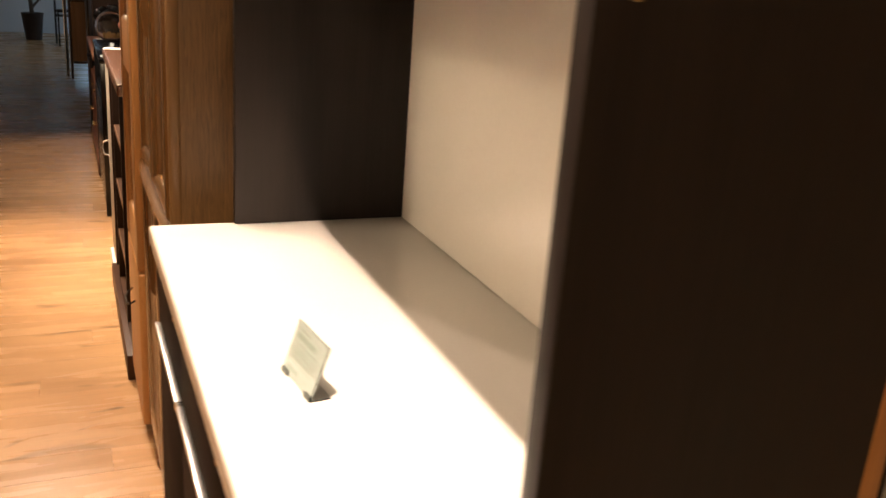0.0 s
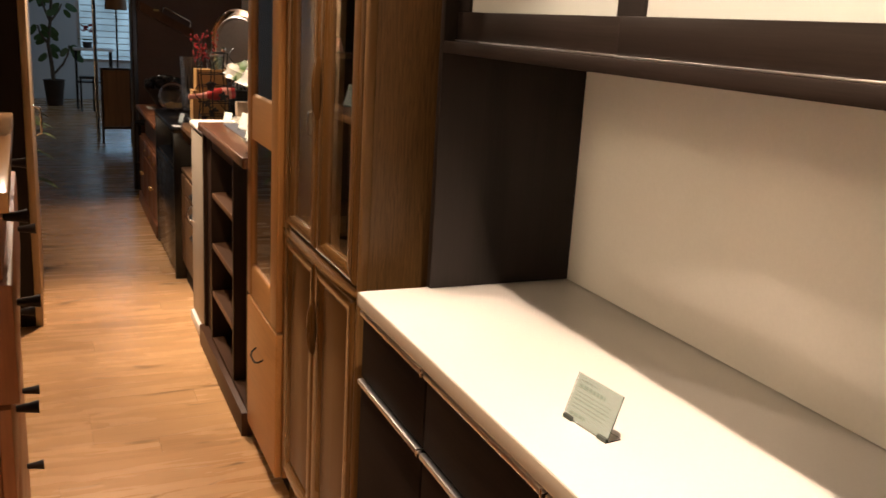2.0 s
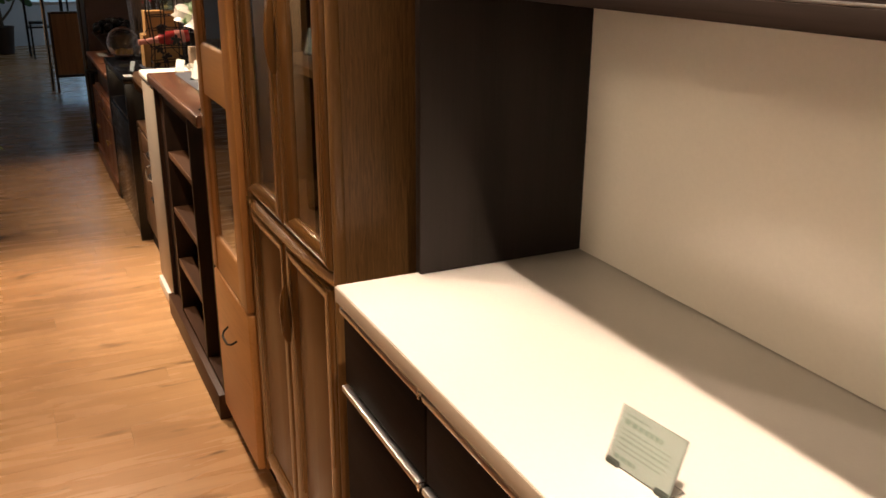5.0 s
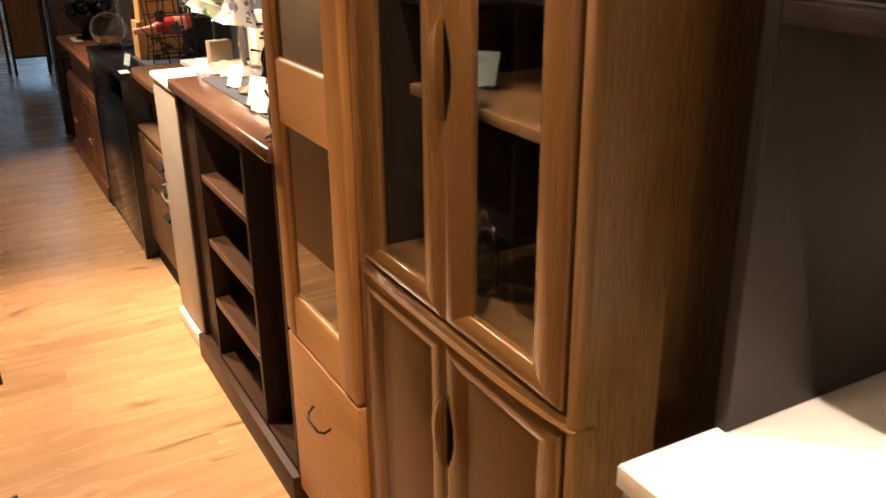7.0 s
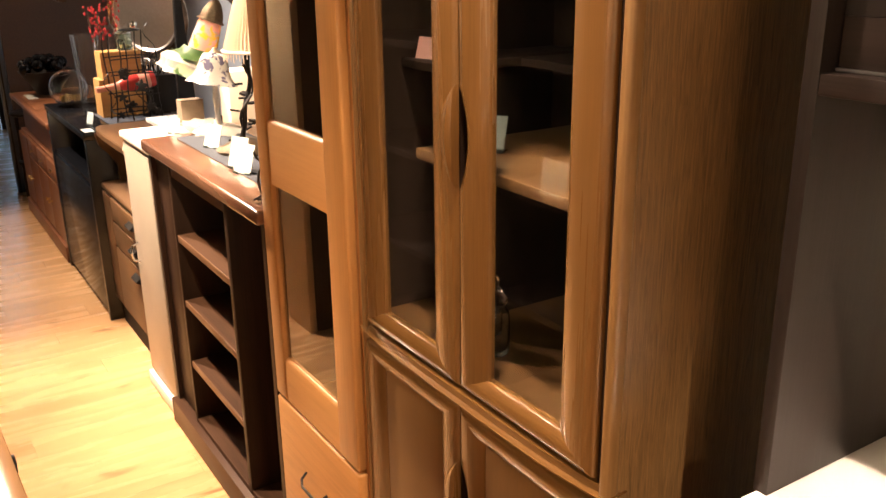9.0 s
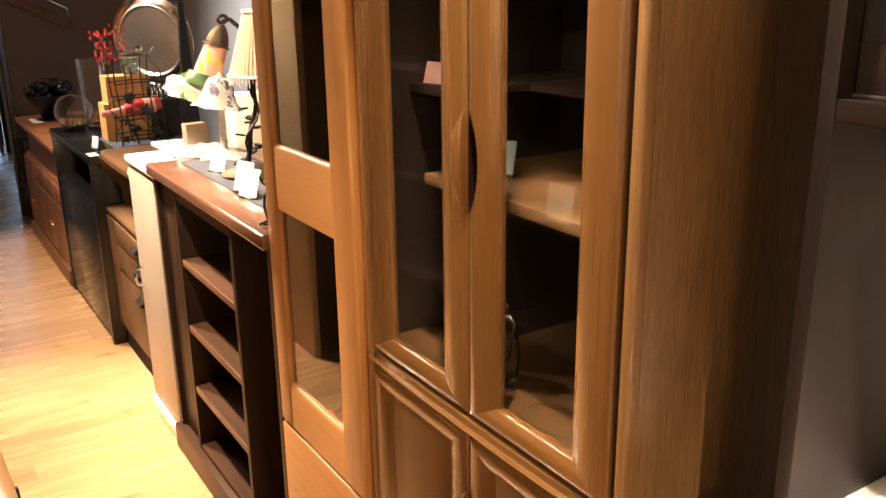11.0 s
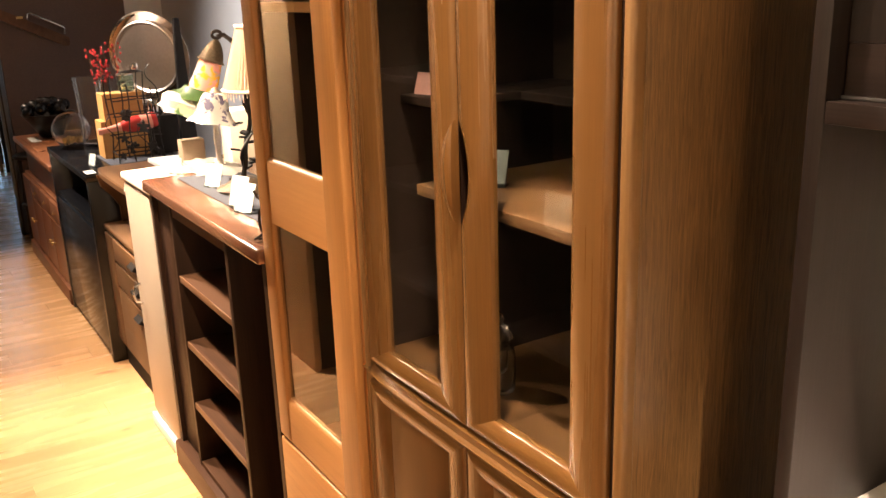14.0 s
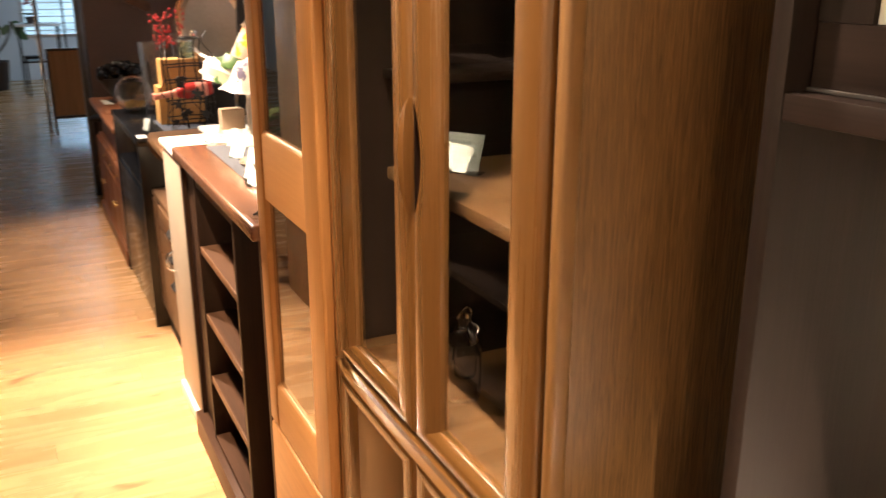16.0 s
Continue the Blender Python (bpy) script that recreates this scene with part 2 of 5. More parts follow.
M["bronze_leaf"] = plain("dark_embossed_bronze", (0.085, 0.055, 0.030), 0.42, 0.8, 1.0, 110, 0.45)
M["gap"] = plain("dark_gap", (0.016, 0.008, 0.005), 0.85, vary=0.2, spec=0.05)
M["black_gloss"] = plain("black_gloss", (0.006, 0.006, 0.007), 0.15, spec=0.28, vary=0.1)
M["black_in"] = plain("black_interior", (0.010, 0.008, 0.007), 0.7, spec=0.12)
M["cloth"] = plain("dark_cloth", (0.032, 0.036, 0.050), 0.9, 0, 0.6, 400, 0.2)
M["card"] = plain("card_white", (0.60, 0.60, 0.55), 0.5, vary=0.03)
M["pink_card"] = plain("card_pink", (0.75, 0.42, 0.36), 0.6, vary=0.04)
M["ink"] = plain("green_ink", (0.30, 0.38, 0.31), 0.6)
M["brown_wall"] = plain("brown_wall", (0.104, 0.063, 0.048), 0.55, 0, 0.1, 80, 0.15)
M["grey_wall"] = plain("grey_wall", (0.43, 0.455, 0.50), 0.8, 0, 0.15, 120, 0.06)
M["cream_wall"] = plain("cream_wall", (0.55, 0.50, 0.42), 0.8, 0, 0.15, 120, 0.06)
M["white_wall"] = plain("white_wall", (0.72, 0.74, 0.76), 0.8, 0, 0.15, 120, 0.05)
M["ceiling"] = plain("ceiling_paint", (0.30, 0.28, 0.25), 0.9, 0, 0.1, 100, 0.06)
M["pane"] = clear_glass("pane", (0.80, 0.82, 0.82))
M["glass"] = clear_glass("clear_glass")
M["rubber"] = plain("black_plastic", (0.012, 0.011, 0.011), 0.35)
M["leaf"] = plain("leaf", (0.055, 0.11, 0.028), 0.45, vary=0.3, scale=30)
M["leaf_pale"] = plain("leaf_pale", (0.16, 0.20, 0.06), 0.5, vary=0.3, scale=30)
M["bark"] = plain("bark", (0.10, 0.075, 0.05), 0.8, 0, 0.5, 60, 0.3)
M["pot"] = plain("dark_pot", (0.045, 0.030, 0.026), 0.5, vary=0.2)
M["pale_edge"] = wood("pale_edge", (0.46, 0.32, 0.18), (0.58, 0.43, 0.26), "z", 0.45, 0.7, 0.08)
M["wicker"] = wood("wicker", (0.30, 0.14, 0.055), (0.48, 0.25, 0.11), "z", 0.6, 2.0, 0.5)


def frosted(name):
    m, n, link, b = nodes_of(name)
    b.inputs["Base Color"].default_value = (0.70, 0.74, 0.71, 1)
    b.inputs["Roughness"].default_value = 0.25
    b.inputs["Transmission Weight"].default_value = 0.25
    nz = n.new("ShaderNodeTexNoise")
    nz.inputs["Scale"].default_value = 300
    bp = n.new("ShaderNodeBump")
    bp.inputs["Strength"].default_value = 0.1
    link(nz.outputs["Fac"], bp.inputs["Height"])
    link(bp.outputs["Normal"], b.inputs["Normal"])
    return m


M["frost"] = frosted("frosted_glass")


# ---- building helpers ----
def box(bm, x0, x1, y0, y1, z0, z1, bevel=0.0, seg=2):
    """An upright box with eased edges, added to bm."""
    g = bmesh.ops.create_cube(bm, size=1.0)
    vs = g["verts"]
    for v in vs:
        v.co = Vector((x0 + (v.co.x + 0.5) * (x1 - x0), y0 + (v.co.y + 0.5) * (y1 - y0), z0 + (v.co.z + 0.5) * (z1 - z0)))
    if bevel:
        es = list({e for v in vs for e in v.link_edges})
        bmesh.ops.bevel(bm, geom=es, offset=bevel, segments=seg, affect="EDGES", profile=0.5, clamp_overlap=True)
    return bm


def B(*a, **k):
    return box(bmesh.new(), *a, **k)


def lathe(profile, centre, seg=32, bm=None):
    """A turned body from (radius, height) pairs, round a vertical axis at centre."""
    bm = bm or bmesh.new()
    cx, cy, cz = centre
    rings = []
    for r, h in profile:
        rings.append([bm.verts.new((cx + max(r, 1e-4) * math.cos(a), cy + max(r, 1e-4) * math.sin(a), cz + h)) for a in (2 * math.pi * i / seg for i in range(seg))])
    for p, q in zip(rings, rings[1:]):
        for i in range(seg):
            bm.faces.new((p[i], p[(i + 1) % seg], q[(i + 1) % seg], q[i]))
    for ring, flip in ((rings[0], True), (rings[-1], False)):
        bm.faces.new(ring[::-1] if flip else ring)
    return bm


def tube(points, radius, bm=None, seg=8, taper=1.0):
    """A round bar bent along points."""
    bm = bm or bmesh.new()
    pts = [Vector(p) for p in points]
    rings = []
    ref = Vector((0.31, 0.27, 0.91))
    for i, p in enumerate(pts):
        d = (pts[min(i + 1, len(pts) - 1)] - pts[max(i - 1, 0)]).normalized()
        s = d.cross(ref).normalized()
        u = s.cross(d)
        r = radius * (1 + (taper - 1) * i / max(1, len(pts) - 1))
        rings.append([bm.verts.new(p + r * (math.cos(a) * s + math.sin(a) * u)) for a in (2 * math.pi * k / seg for k in range(seg))])
    for p, q in zip(rings, rings[1:]):
        for i in range(seg):
            bm.faces.new((p[i], p[(i + 1) % seg], q[(i + 1) % seg], q[i]))
    bm.faces.new(rings[0][::-1])
    bm.faces.new(rings[-1])
    return bm


def prism(outline, axis, lo, hi, bevel=0.0):
    """A flat outline pushed through from lo to hi along an axis. Outline pairs are the two other axes in order."""
    bm = bmesh.new()

    def at(p, h):
        return {"x": (h, p[0], p[1]), "y": (p[0], h, p[1]), "z": (p[0], p[1], h)}[axis]

    a = [bm.verts.new(at(p, lo)) for p in outline]
    b = [bm.verts.new(at(p, hi)) for p in outline]
    n = len(outline)
    bm.faces.new(a)
    bm.faces.new(b[::-1])
    for i in range(n):
        bm.faces.new((a[i], b[i], b[(i + 1) % n], a[(i + 1) % n]))
    bmesh.ops.recalc_face_normals(bm, faces=bm.faces)
    if bevel:
        bmesh.ops.bevel(bm, geom=list(bm.edges), offset=bevel, segments=2, affect="EDGES", clamp_overlap=True)
    return bm


def mesh_from(name, bm, material, base):
    bmesh.ops.translate(bm, verts=bm.verts, vec=-Vector(base))
    bmesh.ops.recalc_face_normals(bm, faces=bm.faces)
    for f in bm.faces:
        f.smooth = True
    me = bpy.data.meshes.new(name)
    bm.to_mesh(me)
    bm.free()
    me.materials.append(M[material])
    me.set_sharp_from_angle(angle=radians(38))
    return me


def thing(name, base, label, category, group="", kind=""):
    ob = new(name)
    ob.empty_display_size = 0.05
    ob.location = base
    return tagged(ob, label, category, group, kind)


def world_base(parent):
    p = Vector(parent.location)
    while parent.parent:
        parent = parent.parent
        p += Vector(parent.location)
    return p


def part(name, bm, material, parent, label=""):
    ob = new(name, mesh_from(name, bm, material, world_base(parent)))
    ob.parent = parent
    return tagged(ob, label)


def solid(name, bm, material, base, label, category="", group="", kind=""):
    ob = new(name, mesh_from(name, bm, material, base))
    ob.location = base
    return tagged(ob, label, category, group, kind)


# ---- setting ----
XB = 0.66    # back plane of the furniture row
solid("wall_east", B(1.30, 1.44, 2.9, 7.4, 0, CEIL), "grey_wall", (1.37, 5, 0), "matt grey painted wall behind the furniture row", "wall", kind="structure")
solid("wall_east_near", B(0.68, 0.82, -3.0, 2.9, 0, CEIL), "cream_wall", (0.75, 0, 0), "cream painted wall behind the cabinets", "wall", kind="structure")
solid("wall_return", B(0.82, 1.30, 2.76, 2.9, 0, CEIL), "grey_wall", (1.06, 2.83, 0), "grey painted wall return behind the cabinets", "wall", kind="structure")
solid("wall_west", B(-3.14, -3.0, -3.0, 16.0, 0, CEIL), "cream_wall", (-3.07, 6, 0), "matt cream painted showroom wall", "wall", kind="structure")
solid("wall_south", B(-3.0, 0.68, -3.14, -3.0, 0, CEIL), "cream_wall", (-1, -3.07, 0), "matt cream painted showroom wall", "wall", kind="structure")
solid("ceiling", B(-3.14, 3.4, -3.14, 16.2, CEIL, CEIL + 0.1), "ceiling", (0, 6, CEIL), "dim painted showroom ceiling", "ceiling", kind="structure")
solid("wall_partition", B(0.245, 1.05, 7.4, 7.52, 0, CEIL), "brown_wall", (0.9, 7.46, 0), "dark brown panelled partition wall", "wall", kind="structure")
solid("wall_east_far", B(3.2, 3.34, 7.5, 16.0, 0, CEIL), "white_wall", (3.27, 11, 0), "pale wall of the far room", "wall", kind="structure")
solid("wall_link", B(1.05, 3.2, 7.4, 7.52, 0, CEIL), "white_wall", (2.4, 7.56, 0), "pale wall of the far room", "wall", kind="structure")

floor = thing("floor", (0, 6, 0), "oak-look wooden plank floor with dark knots", "floor", kind="structure")
part("subfloor", B(-3.1, 3.3, -3.1, 16.1, -0.06, -0.006), "walnut", floor)

# ---- kitchen counter unit ----
YN, YF = 0.463, 1.59
base = thing("kitchen_base_cabinet", (0.4, 1.0, 0), "dark brown kitchen base cabinet with long aluminium drawer pulls", "cabinet")
part("body", B(0.182, XB - 0.01, YN, YF, 0.06, 0.884), "espresso", base)
part("plinth", B(0.23, XB - 0.02, YN + 0.01, YF - 0.01, 0, 0.06), "black_in", base)
COLS = [(1.259, YF - 0.004), (0.856, 1.253), (YN + 0.004, 0.850)]
for ci, (y0, y1) in enumerate(COLS):
    levels = [(0.738, 0.872), (0.072, 0.726)] if ci == 0 else [(0.738, 0.872), (0.43, 0.726), (0.072, 0.418)]
    for z0, z1 in levels:
        d = part("drawer" if z1 - z0 < 0.4 else "door", B(0.164, 0.181, y0, y1, z0, z1 - 0.004, bevel=0.0015), "espresso_front", base)
        part("pull", B(0.155, 0.168, y0 + 0.002, y1 - 0.002, z1 - 0.003, z1 + 0.008, bevel=0.003), "alu", d, "long aluminium pull")
        part("pull_cap", B(0.154, 0.169, y0 - 0.001, y0 + 0.004, z1 - 0.004, z1 + 0.009, bevel=0.001), "chrome", d)
top = thing("worktop", (0.4, 1.0, 0.888), "glossy white worktop on dark base cabinets", "worktop")
part("slab", B(0.154, XB, YN - 0.012, YF, 0.888, 0.916, bevel=0.0015), "white_top", top)
# front edge of the white slab, its shade painted as a tan strip
part("edge_band", B(0.1515, 0.1538, YN - 0.012, YF, 0.888, 0.9145, bevel=0.0006), "shaded_edge", top, "worktop front edge with its shade put in as tan")

hutch = thing("kitchen_hutch", (0.47, 1.0, 0.916), "dark brown kitchen hutch with white back panel and frosted sliding doors", "cabinet")
ZB = 1.386
part("side_panel", B(0.300, XB, YF - 0.016, YF + 0.003, 0.917, 1.95, bevel=0.001), "espresso", hutch)
part("side_panel", B(0.300, 0.604, YN - 0.016, YN + 0.004, 0.917, 1.95, bevel=0.001), "espresso", hutch)
part("rear_post", B(0.6045, 0.626, YN - 0.016, YN + 0.0035, 0.917, 1.95, bevel=0.001), "maple", hutch, "raw orange rear edge")
part("screw_cap", tube([(0.325, YN - 0.0165, 1.388), (0.325, YN - 0.020, 1.388)], 0.006, seg=14), "brass", hutch, "small copper screw cap")
part("back_panel", B(0.624, 0.640, YN + 0.004, YF - 0.016, 0.917, ZB - 0.001), "white_back", hutch, "glossy white back panel")
part("rear_board", B(0.641, XB, YN + 0.004, YF - 0.016, 0.917, 1.95), "espresso", hutch)
part("bottom_board", B(0.300, 0.640, YN + 0.005, YF - 0.017, ZB, 1.408, bevel=0.001), "espresso_y", hutch)
for k, (y0, y1, x0) in enumerate([(1.0, YF - 0.018, 0.326), (YN + 0.006, 1.012, 0.306)]):
    d = part("sliding_door", B(x0, x0 + 0.016, y0, y1, 1.409, 1.462, bevel=0.001), "espresso_y", hutch)
    part("stile", B(x0, x0 + 0.016, y0, y0 + 0.05, 1.4625, 1.90), "espresso", d)
    part("stile", B(x0, x0 + 0.016, y1 - 0.05, y1, 1.4625, 1.90), "espresso", d)
    part("top_rail", B(x0, x0 + 0.016, y0, y1, 1.9005, 1.945), "espresso_y", d)
    part("pane", B(x0 + 0.005, x0 + 0.010, y0 + 0.0505, y1 - 0.0505, 1.4625, 1.90), "frost", d, "frosted glass pane")
    part("pull", B(x0 - 0.004, x0 + 0.001, y0, y1, 1.4085, 1.4115, bevel=0.0005), "alu", d, "thin aluminium strip")
part("top_board", B(0.302, XB, YN + 0.005, YF - 0.017, 1.951, 1.975), "espresso_y", hutch)

# ---- brown oak display cabinet ----
oak = thing("display_cabinet", (0.42, 2.075, 0), "brown oak display cabinet with glazed upper doors and panelled lower doors", "cabinet")
Y0, Y1 = 1.740, 2.405
part("plinth", B(0.225, 0.63, Y0 + 0.01, Y1 - 0.01, 0, 0.095, bevel=0.002), "oak_y", oak)
part("side_panel", B(0.222, 0.645, Y0, Y0 + 0.02, 0.095, 1.93, bevel=0.002), "oak_side", oak)
part("side_panel", B(0.222, 0.645, Y1 - 0.02, Y1, 0.095, 1.93, bevel=0.002), "oak", oak)
part("corner_post", B(0.2030, 0.2280, Y0 - 0.0025, Y0 + 0.0152, 0.1, 1.93, bevel=0.0080, seg=5), "oak_post", oak)
part("corner_post", tube([(0.2125, Y1 - 0.0022, 0.1), (0.2125, Y1 - 0.0022, 1.0), (0.2125, Y1 - 0.0022, 1.93)], 0.0092, seg=16), "oak_post", oak)
# dark strip set into the door gap to paint its shade
part("rebate", B(0.2100, 0.2216, Y0 + 0.0158, Y0 + 0.0222, 0.105, 1.918), "gap", oak, "dark strip for the shade in the gap beside the doors")
# back and added inner boards, coloured dark to stand for shade inside
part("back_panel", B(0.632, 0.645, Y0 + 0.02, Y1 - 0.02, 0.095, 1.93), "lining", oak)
part("lining", B(0.235, 0.631, Y0 + 0.0205, Y0 + 0.024, 0.889, 1.925), "lining", oak, "inner board darkened to stand for the interior's shade")
part("lining", B(0.235, 0.631, Y1 - 0.024, Y1 - 0.0205, 0.889, 1.925), "lining", oak, "inner board darkened to stand for the interior's shade")
part("cabinet_top", B(0.205, 0.65, Y0 - 0.01, Y1 + 0.01, 1.931, 1.965, bevel=0.006), "oak_y", oak)
part("cabinet_floor", B(0.236, 0.63, Y0 + 0.021, Y1 - 0.021, 0.868, 0.888), "oak_in", oak, "pale oak shelf board")


def bowed(y0, y1, x_mid, x_end, n=16):
    """The front line of the bowed moulding, from one end to the other."""
    c, h = (y0 + y1) / 2, (y1 - y0) / 2
    return [(x_end - (x_end - x_mid) * (1 - abs((y0 + (y1 - y0) * i / n - c) / h) ** 4), y0 + (y1 - y0) * i / n) for i in range(n + 1)]


band = prism([*bowed(Y0 - 0.004, Y1 + 0.004, 0.184, 0.199), (0.24, Y1 + 0.004), (0.24, Y0 - 0.004)], "z", 0.842, 0.866)
bmesh.ops.bevel(band, geom=[e for e in band.edges if abs(e.verts[0].co.z - e.verts[1].co.z) < 1e-5], offset=0.0115, segments=6, affect="EDGES", clamp_overlap=True)
# dark strip painting the shade between doors and moulding
part("rebate", B(0.2216, 0.2236, Y0 + 0.021, Y1 - 0.021, 0.862, 0.892), "gap", oak, "dark strip for the shade in the gap under the doors")
part("moulding", band, "oak_y", oak, "rounded oak moulding between the doors")


PROFILE = [(0.2212, 0), (0.2060, 0), (0.2026, 0.02), (0.2000, 0.07), (0.1986, 0.15), (0.1978, 0.28), (0.1979, 0.42), (0.1989, 0.57), (0.2008, 0.71), (0.2034, 0.84), (0.2064, 0.94), (0.2079, 0.985), (0.2110, 1), (0.2212, 1)]


def frame_piece(side, y0, y1, z0, z1, wide, hollow=None):
    """One mitred piece of a door frame, rounded on its outer edge and sloping down to the pane or panel.
    side: low, high, bottom or top. wide: widths of those four pieces, in that order.
    hollow: (height of its middle, length, depth) of a finger hollow cut into an upright's outer edge."""
    wl, wh, wb, wt = wide
    bm = bmesh.new()
    upright = side in ("low", "high")
    steps = [0.0, 1.0]
    if hollow:
        zc, h, deep = hollow
        steps = [0.0] + [(zc - h / 2 + h * i / 28 - z0) / (z1 - z0) for i in range(29)] + [1.0]
    rows = []
    for t in steps:
        row = []
        for x, f in PROFILE:
            ya, yb, za, zb = y0 + f * wl, y1 - f * wh, z0 + f * wb, z1 - f * wt
            if upright:
                z = za + (zb - za) * t
                c = 0.0
                if hollow:
                    u = (z0 + (z1 - z0) * t - zc) / (h / 2)
                    c = deep * max(0.0, 1 - u * u) * (1 - f)
                y = ya + c if side == "low" else yb - c
            else:
                y, z = ya + (yb - ya) * t, za if side == "bottom" else zb
            row.append(bm.verts.new((x, y, z)))
        rows.append(row)
    n = len(PROFILE)
    for p, q in zip(rows, rows[1:]):
        for k in range(n):
            bm.faces.new((p[k], p[(k + 1) % n], q[(k + 1) % n], q[k]))
    bm.faces.new(rows[0])
    bm.faces.new(rows[-1])
    bmesh.ops.recalc_face_normals(bm, faces=bm.faces)
    return bm


def door_frame(y0, y1, z0, z1, wide, hinge_low, cut):
    """The four mitred pieces of a door; the finger hollow is cut into the meeting stile of the nearer leaf."""
    d = part("door", frame_piece("low", y0, y1, z0, z1, wide), "oak", oak)
    part("stile", frame_piece("high", y0, y1, z0, z1, wide, cut if hinge_low else None), "oak", d)
    part("bottom_rail", frame_piece("bottom", y0, y1, z0, z1, wide), "oak_y", d)
    part("top_rail", frame_piece("top", y0, y1, z0, z1, wide), "oak_y", d)
    return d


def lens_grip(y_mid, zc, h, wide, lift):
    """A leaf of wood raised from the door: straight steep flank on the meeting line, bowed outer edge."""
    n, m = 20, 9
    bm = bmesh.new()
    rows = []
    for i in range(n + 1):
        a = -1 + 2 * i / n
        f = max(0.0, 1 - a * a) + 0.015
        row = [bm.verts.new((0.2015, y_mid - 0.004 * f, zc + a * h / 2))]
        for k in range(m + 1):
            u = k / m
            out = lift * math.sqrt(f) * (1 - 0.45 * u * u) * min(1.0, 0.75 + 4 * u)
            row.append(bm.verts.new((0.1985 - out, y_mid + f * (0.004 * (u == 0) * -1 + wide * u), zc + a * h / 2)))
        row.append(bm.verts.new((0.2015, y_mid + f * wide * 1.03, zc + a * h / 2)))
        rows.append(row)
    m = len(rows[0]) - 1
    for p, q in zip(rows, rows[1:]):
        for k in range(m):
            bm.faces.new((p[k], p[k + 1], q[k + 1], q[k]))
        bm.faces.new((p[m], p[0], q[0], q[m]))
    bm.faces.new(rows[0])
    bm.faces.new(rows[-1])
    bmesh.ops.recalc_face_normals(bm, faces=bm.faces)
    return bm


def glazed_door(y0, y1, hinge_low, so, si):
    """A glazed oak door with rounded stiles. hinge_low: whether the outer stile is at y0."""
    wl, wh = (so, si) if hinge_low else (si, so)
    d = door_frame(y0, y1, 0.873, 1.92, (wl, wh, 0.036, 0.07), hinge_low, (1.272, 0.150, 0.022))
    p = part("pane", B(0.2125, 0.2155, y0 + wl - 0.002, y1 - wh + 0.002, 0.905, 1.853), "pane", d, "clear glass pane")
    p.visible_shadow = False
    return d


def grips(left, right, zc, h, z0, z1):
    """The leaf-shaped grip of a pair of doors and the finger hollow beside it."""
    part("grip", lens_grip(YM + 0.001, zc, h, 0.030, 0.0155), "oak", left, "carved leaf-shaped wooden grip")
    # added dark pieces paint the shade in the hollow and the meeting gap
    part("rebate", B(0.2230, 0.2255, YM - 0.030, YM - 0.004, zc - 0.085, zc + 0.085), "gap", right, "dark sheet for the shade inside the finger hollow")
    part("rebate", B(0.2048, 0.2228, YM - 0.0017, YM + 0.0018, z0, z1), "gap", left, "dark strip for the shade between the doors")


YM = 2.0735
dr, dl = glazed_door(1.7625, YM - 0.0020, True, 0.075, 0.067), glazed_door(YM + 0.0020, 2.388, False, 0.068, 0.076)
grips(dl, dr, 1.272, 0.150, 0.872, 1.918)


def panel_door(y0, y1, hinge_low):
    z0, z1 = 0.105, 0.835
    d = door_frame(y0, y1, z0, z1, (0.060, 0.060, 0.055, 0.042), hinge_low, (0.665, 0.140, 0.022))
    pm = B(0.2085, 0.219, y0 + 0.0605, y1 - 0.0605, z0 + 0.0555, z1 - 0.0425)
    face = [f for f in pm.faces if f.normal.x < -0.9]
    bmesh.ops.inset_region(pm, faces=face, thickness=0.007, depth=0.002)
    part("panel", pm, "oak_panel", d, "flat oak panel")
    return d


dr, dl = panel_door(1.7625, YM - 0.0020, True), panel_door(YM + 0.0020, 2.388, False)
grips(dl, dr, 0.665, 0.140, 0.107, 0.833)
part("shelf", B(0.245, 0.63, Y0 + 0.025, 2.262, 1.200, 1.218, bevel=0.002), "oak_in", oak, "pale oak shelf board")
part("divider", B(0.34, 0.631, 2.246, 2.260, 0.8885, 1.1995), "lining", oak, "interior divider darkened to stand for shade")
# these shelves hold the interior's shade in their dark colour
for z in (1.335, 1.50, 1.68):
    part("shelf", B(0.46, 0.63, Y0 + 0.025, 2.2615, z, z + 0.014, bevel=0.002), "lining", oak, "shelf board darkened to stand for shade")
    part("shelf", B(0.29 if z < 1.4 else 0.40, 0.63, 2.262, Y1 - 0.025, z, z + 0.014, bevel=0.002), "lining", oak, "shelf board darkened to stand for shade")

# ---- narrow orange maple cabinet ----
mp = thing("maple_cabinet", (0.4, 2.62, 0), "narrow orange maple cabinet with a glazed door over a drawer", "cabinet")
Y0, Y1 = 2.410, 2.834
part("plinth", B(0.232, 0.62, Y0 + 0.01, Y1 - 0.01, 0, 0.058), "black_in", mp)
part("side_panel", B(0.206, 0.64, Y0 + 0.001, Y0 + 0.021, 0.058, 1.86, bevel=0.0015), "maple", mp)
part("side_panel", B(0.206, 0.64, Y1 - 0.021, Y1 - 0.001, 0.058, 1.86, bevel=0.0015), "maple", mp)
# back and added inner boards, maple darkened to paint the shade inside
part("back_panel", B(0.625, 0.64, Y0 + 0.022, Y1 - 0.022, 0.058, 1.86), "maple_shade", mp)
